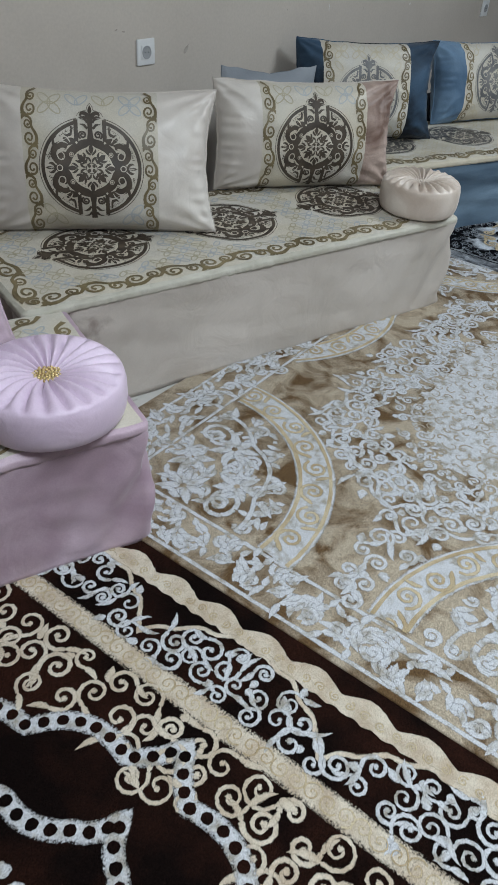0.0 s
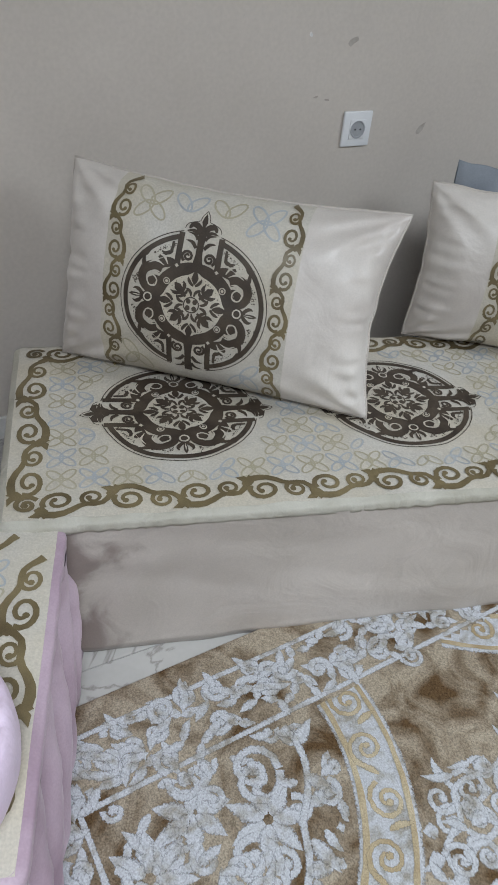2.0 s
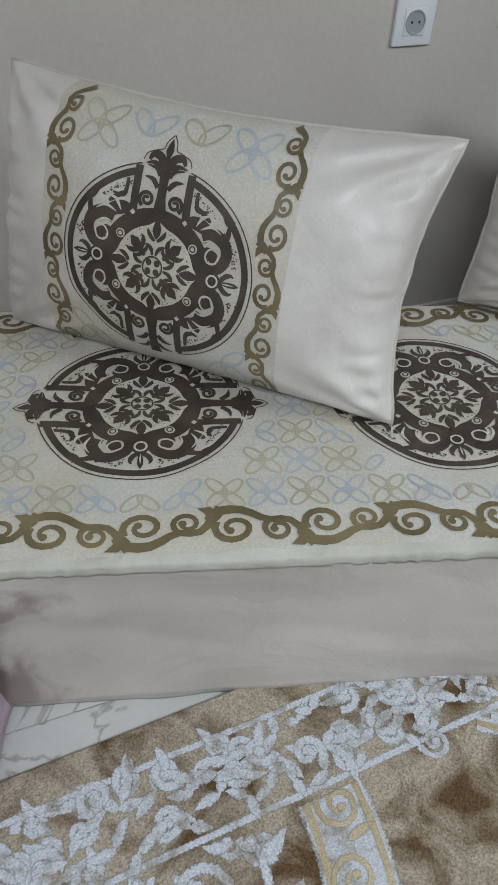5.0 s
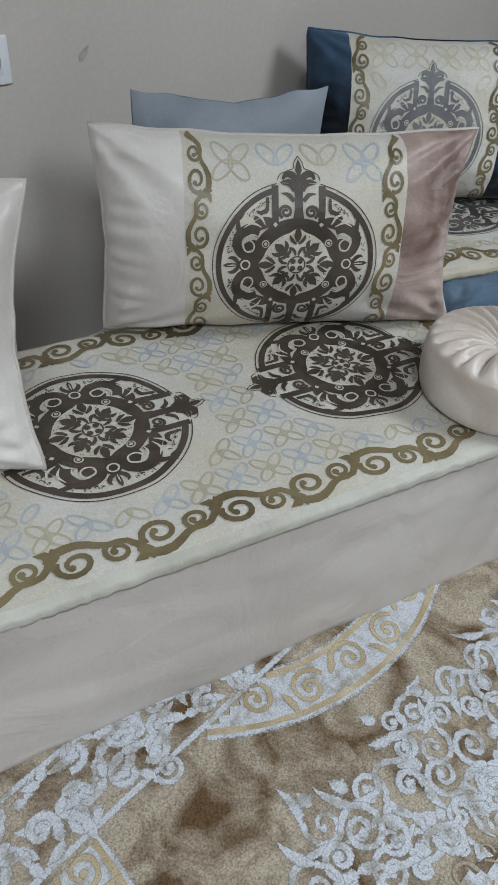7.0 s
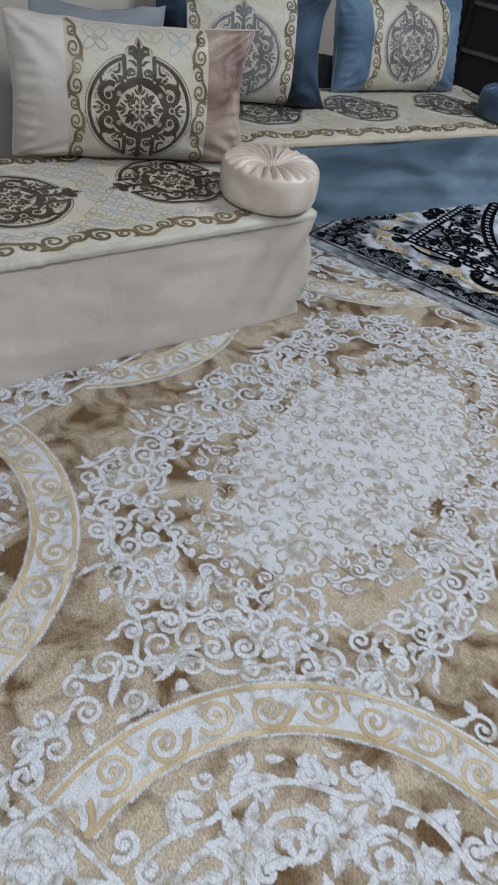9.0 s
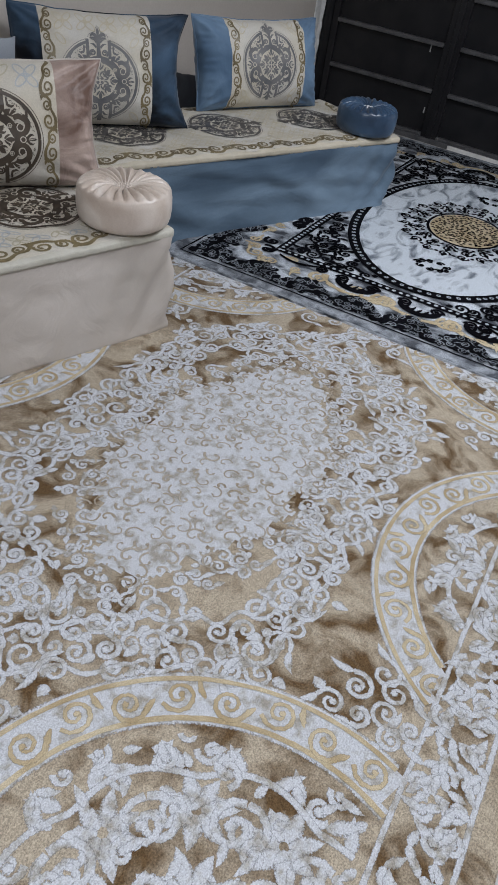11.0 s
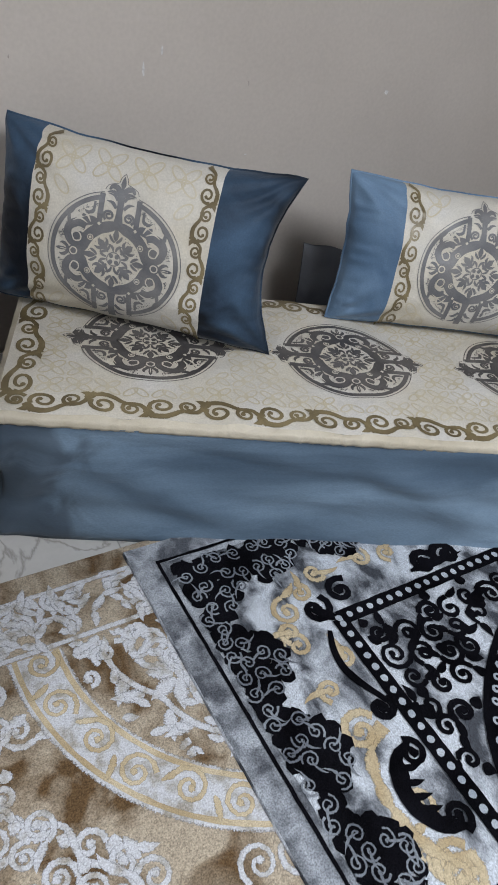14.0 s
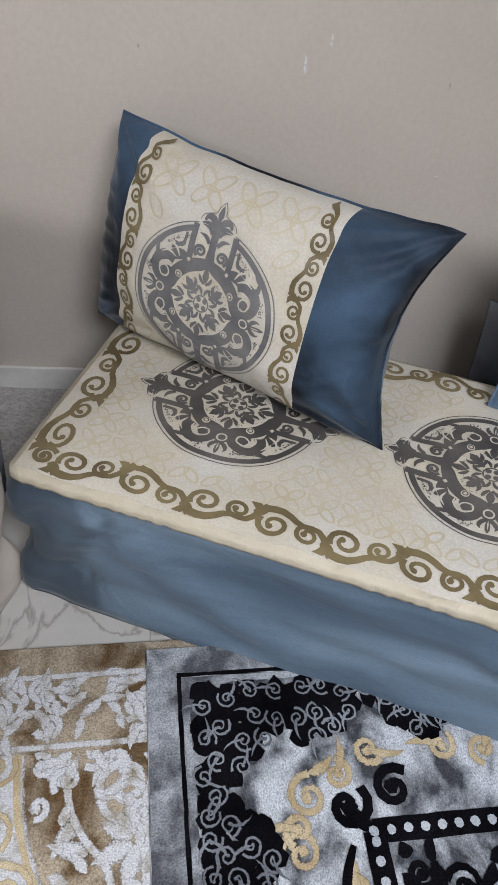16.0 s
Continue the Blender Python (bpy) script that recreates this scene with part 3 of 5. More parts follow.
def trellis(art, x0, x1, y0, y1, step, keep=None):
    """Faint linked loops woven into the ground."""
    nx, ny = max(1, round((x1 - x0) / step)), max(1, round((y1 - y0) / step))
    a = np.linspace(0, 2 * math.pi, 15)[:-1]
    for i in range(nx):
        for j in range(ny):
            cx, cy = x0 + (i + 0.5) * (x1 - x0) / nx, y0 + (j + 0.5) * (y1 - y0) / ny
            layer = "faint_b" if (i + j) % 2 else "faint_y"
            for k in range(4):
                t = math.pi / 4 + k * math.pi / 2
                px, py = 0.32 * step * np.cos(a), 0.15 * step * np.sin(a)
                p = np.stack([cx + (0.27 * step + px) * math.cos(t) - py * math.sin(t), cy + (0.27 * step + px) * math.sin(t) + py * math.cos(t)], 1)
                if keep is None or all(keep(*q) for q in p):
                    art.ribbon(layer, p, 0.0045, closed=True)


def weave_medallion(parent, surface, c, r, ground, ink, along=False, both=False, wide=1.0, tip=1.0):
    art = Art()
    medallion(art, c, r, "ink", "pale", along=along, both=both, seed=round(c[0] * 100), wide=wide, tip=tip)
    h = {"ink": 0.0014, "pale": 0.0024, "ink_heart": 0.0034}
    body = None
    for layer, name, mat in (("ink", "medallion", ink), ("pale", "scrollwork", ground), ("ink_heart", "rosette", ink)):
        v, f = art.layers[layer]
        me = mesh_of(name, [surface(x, y, h[layer] + o) for x, y, o, _ in v], f, mat)
        ob = piece(name, me, body or parent)
        if body is None:
            body = ob
        else:
            tagged(ob, kind="stuff")


def weave_loops(art, parent, surface, ground):
    pair = (M_FAINT_B, M_FAINT_Y) if ground is M_PRINT else (M_FAINT_C, M_FAINT_C)
    art.lay(surface, {"faint_b": 0.0009, "faint_y": 0.0009}, {"faint_b": pair[0], "faint_y": pair[1]}, {"faint_b": "blue_weave", "faint_y": "olive_weave"}, parent)
    for ob in parent.children:
        if ob.name.split(".")[0] in ("blue_weave", "olive_weave"):
            tagged(ob, kind="stuff")


# ---- floor seats ----


def floor_seat(at, length, depth, height, velvet, ground, ink, label, pitch, first, seed, hem=0.034, fold=0.4, hem_cloth=None):
    """A foam bench in a velvet cover with a printed top. Origin: front left foot; x along the front, y to the back."""
    seat = thing("floor_seat", at, label, "floor seat", "floor seats along the wall")
    rnd = random.Random(seed)
    # skirt: one closed wall of cloth with soft folds, plus its foot turned in
    z1, nz = height - hem + 0.004, 18
    ring = []
    r = 0.025
    corners = [(r, r, 180, 270), (length - r, r, 270, 360), (length - r, depth - r, 0, 90), (r, depth - r, 90, 180)]
    steps = (int(length / 0.011), int(depth / 0.02)) * 2
    for k, (cx, cy, a0, a1) in enumerate(corners):
        for t in np.linspace(a0, a1, 6):
            t = radians(t)
            ring.append((cx + r * math.cos(t), cy + r * math.sin(t), math.cos(t), math.sin(t)))
        nx_, ny_, b0, _ = corners[(k + 1) % 4]
        p0 = ring[-1]
        p1 = (nx_ + r * math.cos(radians(b0)), ny_ + r * math.sin(radians(b0)))
        for s in np.linspace(0, 1, steps[k] + 2)[1:-1]:
            ring.append((p0[0] + (p1[0] - p0[0]) * s, p0[1] + (p1[1] - p0[1]) * s, p0[2], p0[3]))
    verts, n = [], len(ring)
    for j in range(nz + 1):
        s = j / nz
        z = z1 * s
        for x, y, nx_, ny_ in ring:
            near = min(abs(x), abs(length - x))
            f = noise.noise(Vector((x * 5 + y * 5 + s * 1.2, s * 1.4, seed))) * 0.006
            f += noise.noise(Vector((x * 6 + y * 6, s * 14 + x * 5, seed + 5))) * 0.004
            f += 0.020 * math.exp(-near / 0.16) * math.sin((x + y) * 42 - s * 9 + seed) * (0.2 + 3.2 * s * (1 - s))
            f += fold * 0.009 * max(0.0, math.sin((x * 0.9 + s * 0.55) * 9 + seed)) ** 3 * math.sin(math.pi * s)
            f += fold * 0.010 * noise.noise(Vector((x * 1.3 + s * 0.8, s * 5.5 + x * 1.6, seed + 2)))
            f += 0.012 * (1 - s) ** 3 - 0.010 * math.sin(math.pi * s) * 0.4
            zz = z if j else max(0.0, 0.006 * (1 + noise.noise(Vector((x * 6, y * 6, seed)))) - 0.004)
            verts.append((x + nx_ * f, y + ny_ * f, zz))
    faces = [(j * n + i, j * n + (i + 1) % n, (j + 1) * n + (i + 1) % n, (j + 1) * n + i) for j in range(nz) for i in range(n)]
    faces.append(tuple(range(n))[::-1])
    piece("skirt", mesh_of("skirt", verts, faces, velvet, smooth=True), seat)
    # printed top with a gathered hem that turns down over the edge

    def puff(x, y):
        ex, ey = min(x, length - x), min(y, depth - y)
        e = max(0.0, min(ex, ey))
        return 0.006 * (1 - math.exp(-e / 0.03)) + 0.004 + 0.004 * noise.noise(Vector((x * 4, y * 4, seed + 9))) + 0.006 * noise.noise(Vector((x * 11, y * 7, seed + 4))) + 0.0014 * math.exp(-e / 0.07) * math.sin(x * 55 + y * 40 + 4 * noise.noise(Vector((x * 5, y * 5, seed))))

    def top(x, y, h=0.0):
        return (x, y, height - 0.012 + puff(x, y) + h)

    nx, ny = int(length / 0.02), int(depth / 0.025)
    art = Art()
    art.sheet("g", 0.012, length - 0.012, 0.012, depth - 0.012, nx, ny)
    v, f = art.layers["g"]
    piece("top_cover", mesh_of("top_cover", [top(x, y) for x, y, _, _ in v], f, ground, smooth=True), seat, "woven ivory cover with faint linked loops")
    verts, prof = [], [(-0.012, 0.0), (0.0005, -0.001), (0.0035, -0.0035), (0.0045, -0.009), (0.005, -0.016), (0.004, -hem + 0.010), (-0.004, -hem + 0.008)]
    for k, (o, dz) in enumerate(prof):
        for i, (x, y, nx_, ny_) in enumerate(ring):
            g = 0.0022 * math.sin((x + y) * 150 + 3.5 * math.sin((x + y) * 23)) * (0.6 + 0.4 * math.sin((x + y) * 9)) * (k / 6) ** 0.5
            oo = o + (g if k > 1 else 0)
            px, py = x + nx_ * oo, y + ny_ * oo
            zz = top(min(max(px, 0.012), length - 0.012), min(max(py, 0.012), depth - 0.012))[2] if k == 0 else height - 0.012 + dz + 0.001
            verts.append((px, py, zz))
    faces = [(j * n + (i + 1) % n, j * n + i, (j + 1) * n + i, (j + 1) * n + (i + 1) % n) for j in range(len(prof) - 1) for i in range(n)]
    piece("hem", mesh_of("hem", verts, faces, hem_cloth or M_HEM, smooth=True), seat, "gathered hem of the cover")
    m = 0.056
    for x0, x1, y, vert in ((0.09, length - 0.09, m, False), (0.09, length - 0.09, depth - m, False), (0.09, depth - 0.09, m, True), (0.09, depth - 0.09, length - m, True)):
        art = Art()
        art.vine("border", x0, x1, y, -0.035, 0.146, 0.0142, vertical=vert)
        art.spiral("border", (m, x0 - 0.035) if vert else (x0 - 0.035, y), 0.026, 0.6, 1.5, 1, 0.011)
        art.lay(top, {"border": 0.0014}, {"border": M_OLIVE}, {"border": "border_vine"}, seat)
    centres = [(first + k * pitch, 0.355) for k in range(3)]
    for c in centres:
        weave_medallion(seat, top, c, 0.187, ground, ink, along=True, both=True, wide=1.0, tip=0.72)
    art = Art()
    clear = lambda x, y: all(math.hypot(x - c[0], y - c[1]) > 0.21 for c in centres)
    trellis(art, 0.09, length - 0.09, 0.09, depth - 0.09, 0.07, clear)
    weave_loops(art, seat, top, ground)
    return seat


SEAT_H = 0.418
floor_seat(pose(1.458, 2.249, 0.0, 0, 0, -15.8), 1.912, 0.69, SEAT_H, M_CREAM_DARK, M_PRINT, M_INK, "long cream velvet floor seat with a brown medallion woven top", 0.568, 0.40, 1)
floor_seat(pose(3.51, 2.355, 0.0, 0, 0, -21.0), 1.875, 0.69, SEAT_H - 0.012, M_BLUE_DARK, M_PRINT_Y, M_INK_D, "long blue velvet floor seat with a grey medallion woven top", 0.57, 0.373, 2, fold=2.0, hem_cloth=M_HEM_Y)
floor_seat(pose(1.36 - 1.83 * math.cos(radians(20)), 1.60 + 1.83 * math.sin(radians(20)), 0.0, 0, 0, -20.0), 1.83, 0.66, SEAT_H - 0.014, M_PINK, M_PRINT, M_INK, "long pink velvet floor seat with a woven ivory top", 0.56, 0.325, 3, hem_cloth=M_PINK)

# ---- pillows ----


def pillow(at, w, h, thick, side_left, side_right, back, ground, ink, label, seed, shift=0.0, panel=0.56, crumple=1.0, drop=0.03, pinch=(0.06, 0.11)):
    """Origin at the middle of the lower edge; x along it, z up, the printed face towards -y."""
    ob = thing("cushion", at, label, "cushion", "patterned back cushions")

    def shape(u, v, s, h_off=0.0):
        x = w / 2 * u * (1 - pinch[u > 0] * (1 - v * v) * abs(u) ** 4)
        z = h / 2 * v * (1 - (0.10 if v > 0 else 0.04) * (1 - u * u) * abs(v) ** 3)
        fu, fv = max(0.0, 1 - abs(u) ** 3.8), max(0.0, 1 - abs(v) ** 2.4)
        t = 1.14 * thick / 2 * (fu ** 0.52) * (fv ** 0.55)
        edge = (1 - fu * fv)
        t += crumple * 0.011 * noise.noise(Vector((u * 3.1, v * 2.4, seed + 3 * s))) * (fu * fv) ** 0.3
        ang = math.atan2(1.06 - abs(v), 1.06 - abs(u))
        rc = math.hypot(abs(u) - 1, abs(v) - 1)
        t += crumple * 0.013 * math.exp(-(rc / 0.5) ** 2) * math.sin(15 * ang + seed + 2 * noise.noise(Vector((u * 2, v * 2, seed)))) * min(1, rc * 3) * (fu * fv) ** 0.25
        if abs(u) > 0.6:
            t += crumple * 0.006 * max(0.0, abs(u) - 0.74) / 0.26 * math.sin(v * 34 + 2.5 * noise.noise(Vector((v * 4, seed, s)))) * fv ** 0.4 * min(1.0, (1 - abs(u)) * 9)
            t += crumple * 0.0015 * math.sin(v * 26 + 5 * noise.noise(Vector((u * 3, v * 3, seed)))) * (abs(u) - 0.6) * 2.2 * fv
        x += crumple * 0.004 * noise.noise(Vector((v * 5, seed, s))) * edge
        z += crumple * 0.004 * noise.noise(Vector((u * 5, seed + 7, s))) * edge
        k = max(0.0, 1 - rc / 0.22) ** 2
        x -= math.copysign(0.003 * k, u)
        z -= math.copysign(0.003 * k, v)
        return Vector((x, s * (t + 0.003) , z + h / 2))

    def front(x, y, off=0.0):
        u, v = x / (w / 2), y / (h / 2)
        p = shape(u, v, -1)
        if off:
            e = 0.01
            n = (shape(u + e, v, -1) - p).cross(shape(u, v + e, -1) - p)
            p = p + n.normalized() * off
        return p

    PANEL = panel * w / 2
    ua, ub = (shift - PANEL) / (w / 2), (shift + PANEL) / (w / 2)
    nu = 40
    def grid(us, s, nv=80):
        vs = np.linspace(-1, 1, nv + 1)
        verts = [shape(float(u), float(v), s) for v in vs for u in us]
        k = len(us)
        fs = [(j * k + i, j * k + i + 1, (j + 1) * k + i + 1, (j + 1) * k + i) for j in range(nv) for i in range(k - 1)]
        return verts, fs if s < 0 else [q[::-1] for q in fs]
    for nm, us, mt, lb in (("side_panel", np.linspace(-1, ua, 26), side_left, "velvet end panel"), ("printed_panel", np.linspace(ua, ub, 40), ground, "woven ivory middle panel"), ("side_panel", np.linspace(ub, 1, 26), side_right, "velvet end panel")):
        v, f = grid(us, -1)
        piece(nm, mesh_of(nm, v, f, mt, smooth=True), ob, lb)
    v, f = grid(np.linspace(-1, 1, 48), 1)
    piece("back_panel", mesh_of("back_panel", v, f, back, smooth=True), ob)
    # piping round the edge and the seams of the middle panel
    rim = [shape(u, -1, -1) for u in np.linspace(-1, 1, 30)] + [shape(1, v, -1) for v in np.linspace(-1, 1, 24)[1:]] + [shape(u, 1, -1) for u in np.linspace(1, -1, 30)[1:]] + [shape(-1, v, -1) for v in np.linspace(1, -1, 24)[1:-1]]
    rim = [Vector((p.x, 0, p.z)) for p in rim]
    verts, faces, k, rr = [], [], len(rim), 0.0045
    for i, p in enumerate(rim):
        d = (rim[(i + 1) % k] - rim[i - 1]).normalized()
        a, b = Vector((0, 1, 0)), d.cross(Vector((0, 1, 0)))
        verts += [p + (a * math.cos(t) + b * math.sin(t)) * rr for t in np.linspace(0, 2 * math.pi, 7)[:-1]]
    faces = [(i * 6 + j, i * 6 + (j + 1) % 6, ((i + 1) % k) * 6 + (j + 1) % 6, ((i + 1) % k) * 6 + j) for i in range(k) for j in range(6)]
    piece("edge_seam", mesh_of("edge_seam", verts, faces, back, smooth=True), ob)
    weave_medallion(ob, front, (shift, -drop * h), 0.162, ground, ink, wide=1.07, tip=0.9)
    for k in (-1, 1):
        art = Art()
        art.vine("border", -h * 0.485, h * 0.485, shift + k * (PANEL - 0.029), 0.023 * k, 0.098, 0.0088, vertical=True)
        art.lay(front, {"border": 0.0014}, {"border": M_OLIVE}, {"border": "border_vine"}, ob)
    art = Art()
    clear = lambda x, y: math.hypot(x - shift, y + drop * h) > 0.19 and abs(x - shift) < PANEL - 0.055
    trellis(art, shift - PANEL + 0.05, shift + PANEL - 0.05, -h * 0.47, h * 0.47, 0.085, clear)
    weave_loops(art, ob, front, ground)
    return ob


Z = SEAT_H + 0.002
pillow(pose(2.056, 2.558, Z, -17, 0, -42), 0.82, 0.49, 0.225, M_SATIN_CREAM, M_SATIN_CREAM, M_CREAM, M_PRINT, M_INK, "cream cushion with white satin ends and a brown medallion", 1, shift=-0.035, drop=0.055, pinch=(0.03, 0.10))
pillow(pose(3.045, 2.375, Z, -11, 0, -35), 0.83, 0.435, 0.215, M_SATIN_CREAM, M_ROSE, M_CREAM, M_PRINT, M_INK, "cream cushion with one rosy velvet end and a brown medallion", 2, drop=0.09, pinch=(0.05, 0.11))
pillow(pose(3.97, 2.655, Z - 0.012, -14, 0, -36.5), 0.80, 0.48, 0.215, M_NAVY, M_NAVY, M_NAVY, M_PRINT_Y, M_INK_G, "ivory cushion with blue velvet ends and a grey medallion", 3, shift=-0.043, panel=0.6, drop=0.10, pinch=(0.03, 0.17))
pillow(pose(4.945, 2.42, Z - 0.012, -16, 0, -23), 0.80, 0.44, 0.21, M_SKY, M_SKY, M_SKY, M_PRINT_Y, M_INK_G, "ivory cushion with pale blue velvet ends and a grey medallion", 4, panel=0.6, drop=0.03, pinch=(0.06, 0.09))
pillow(pose(0.955, 2.22, Z - 0.014, -16, 0, -27), 0.80, 0.48, 0.19, M_PINK, M_PINK, M_PINK, M_PRINT, M_INK, "ivory cushion with pink velvet ends on the pink seat", 5)


def plain_cushion(at, w, h, thick, mat, label, seed):
    ob = thing("cushion", at, label, "cushion", "plain grey cushions")
    for nm, s in (("front_cover", -1), ("back_cover", 1)):
        us, vs = np.linspace(-1, 1, 37), np.linspace(-1, 1, 25)
        verts = []
        for v in vs:
            for u in us:
                fu, fv = max(0.0, 1 - abs(u) ** 3), max(0.0, 1 - abs(v) ** 3)
                t = thick / 2 * (fu * fv) ** 0.55 + 0.003 * noise.noise(Vector((u * 3, v * 3, seed)))
                sag = -0.035 * (1 - abs(u)) * max(0, v) + 0.006 * noise.noise(Vector((u * 4, v * 2, seed + 4)))
                verts.append((w / 2 * u * (1 - 0.05 * (1 - v * v)), s * (t + 0.002), h / 2 * (v + 1) + sag))
        k = len(us)
        fs = [(j * k + i, j * k + i + 1, (j + 1) * k + i + 1, (j + 1) * k + i) for j in range(24) for i in range(k - 1)]
        piece(nm, mesh_of(nm, verts, fs if s < 0 else [q[::-1] for q in fs], mat, smooth=True), ob)
    return ob


plain_cushion(pose(3.16, 2.715, 0.0, -3, 3.0, -16), 0.53, 0.835, 0.12, M_GREYVEL, "flat grey-blue velvet cushion standing in the gap behind the seats", 1)
plain_cushion(pose(4.88, 2.77, 0.0, -3, 0, -10), 0.52, 0.53, 0.12, M_DARKVEL, "dark grey velvet cushion standing behind the blue seat", 2)

# ---- round bolsters ----


def round_bolster(at, r, h, mat, button, label, pleats=22, seed=0):
    ob = thing("round_cushion", at, label, "round cushion", "round tufted cushions")
    prof = [(0.0, 0.0), (0.6, 0.0), (0.9, 0.002), (0.97, 0.012), (1.0, 0.03), (1.015, h * 0.45), (1.01, h * 0.75), (0.985, h * 0.92), (0.95, h * 0.985), (0.9, h), (0.8, h * 1.035), (0.65, h * 1.06), (0.5, h * 1.05), (0.35, h * 1.0), (0.22, h * 0.94), (0.13, h * 0.90), (0.0, h * 0.885)]
    n = pleats * 8
    verts, faces = [], []
    for k, (pr, pz) in enumerate(prof):
        for i in range(n):
            a = 2 * math.pi * i / n
            z = pz
            if k >= 9:
                amp = 0.0155 * min(1, (0.97 - pr) * 6) * (1 if pr > 0.3 else pr / 0.3)
                wob = 0.35 * noise.noise(Vector((math.cos(a) * 2, math.sin(a) * 2, seed)))
                z += amp * (abs(math.sin((a + wob * 0.12 + 0.25 * (1 - pr)) * pleats / 2)) ** 0.6 * 2 - 1.4)
            rr = pr * r * (1 + 0.012 * noise.noise(Vector((math.cos(a) * 1.5, math.sin(a) * 1.5, seed + pz * 8))))
            verts.append((rr * math.cos(a), rr * math.sin(a), max(0.0, z)))
    for k in range(len(prof) - 1):
        for i in range(n):
            faces.append((k * n + i, k * n + (i + 1) % n, (k + 1) * n + (i + 1) % n, (k + 1) * n + i))
    piece("pleated_cover", mesh_of("pleated_cover", verts, faces, mat, smooth=True), ob)
    bm = bmesh.new()
    rnd = random.Random(seed)
    for k in range(46):
        a, d = k * 2.39996, 0.034 * math.sqrt(k / 46)
        bmesh.ops.create_icosphere(bm, subdivisions=1, radius=0.0045 + 0.001 * rnd.random(), matrix=Matrix.Translation((d * math.cos(a), d * math.sin(a), h * 0.885 + 0.005)))
    part("beaded_button", bm, button, ob, "beaded button")
    return ob


round_bolster(pose(3.205, 1.89, Z, 0, 0, 10), 0.164, 0.125, M_SATIN_TAN, M_SATIN_TAN, "round cream satin cushion with a pleated top on the cream seat", seed=1)
round_bolster(pose(5.14, 1.86, Z - 0.012, 0, 0, 40), 0.158, 0.125, M_SATIN_BLUE, M_PLATE, "round blue satin cushion with a pleated top on the blue seat", seed=2)
round_bolster(pose(1.215, 1.80, Z - 0.014, 0, 0, 70), 0.188, 0.118, M_SATIN_PINK, M_GOLD, "round pink satin cushion with a gold beaded button", seed=3)

# ---- rugs ----
RUG_TILT = 3.3


def rug_thing(cx, cy, hw, hh, top, mat, label, tilt=RUG_TILT):
    ob = thing("rug", pose(cx, cy, 0, 0, 0, tilt), label, "rug", "rugs on the floor")
    part("backing", box_bm(-hw, hw, -hh, hh, 0.0, top, 0.004, 2), mat, ob)
    to_local = pose(cx, cy, 0, 0, 0, tilt).inverted()
    return ob, (lambda x, y: tuple((to_local @ Vector((x, y, 0)))[:2]))


def darts(rnd, x0, x1, y0, y1, gap, inside, tries):
    """Random places at least gap apart."""
    cells, out = {}, []
    for _ in range(tries):
        x, y = rnd.uniform(x0, x1), rnd.uniform(y0, y1)
        if not inside(x, y):
            continue
        i, j = int(x // gap), int(y // gap)
        if all(math.hypot(x - a, y - b) >= gap for di in (-1, 0, 1) for dj in (-1, 0, 1) for a, b in cells.get((i + di, j + dj), ())):
            cells.setdefault((i, j), []).append((x, y))
            out.append((x, y))
    return out


def curl_cluster(art, layer, places, r, w, rnd, leaf=0.6, keep=None):
    for x, y in places:
        rr = r * rnd.uniform(0.75, 1.15)
        a, hand = rnd.uniform(0, 6.28), rnd.choice((-1, 1))
        art.spiral(layer, (x, y), rr, a, rnd.uniform(1.1, 1.6), hand, w * rnd.uniform(0.85, 1.15), keep=keep)
        art.leaf(layer, (x + rr * math.cos(a), y + rr * math.sin(a)), a + hand * -1.2, rr * rnd.uniform(1.2, 2.0), w * 1.5, bend=hand * 0.8, keep=keep)
        if rnd.random() < leaf:
            t = rnd.uniform(0, 6.28)
            art.leaf(layer, (x + rr * math.cos(t), y + rr * math.sin(t)), t + rnd.uniform(-0.6, 0.6), rr * rnd.uniform(0.7, 1.3), w * 2.2, keep=keep)


def blossom(art, layer, x, y, r, petals, rnd, keep=None, w=0.5):
    a0 = rnd.uniform(0, 6.28)
    for k in range(petals):
        a = a0 + k * 2 * math.pi / petals
        art.leaf(layer, (x + r * 0.12 * math.cos(a), y + r * 0.12 * math.sin(a)), a, r * rnd.uniform(0.8, 1.0), r * w, keep=keep)


def lay_flat(art, heights, mats, parent, names, jitter=0.0):
    art.lay(lambda x, y, h: (x + 0.0022 * noise.noise(Vector((x * 90, y * 90, 1))), y + 0.0022 * noise.noise(Vector((x * 90, y * 90, 7))), h + 0.0005 * noise.noise(Vector((x * 30, y * 30, h)))), heights, mats, names, parent)
    for ob in parent.children:
        if ob.name.split(".")[0] in names.values():
            tagged(ob, kind="stuff")


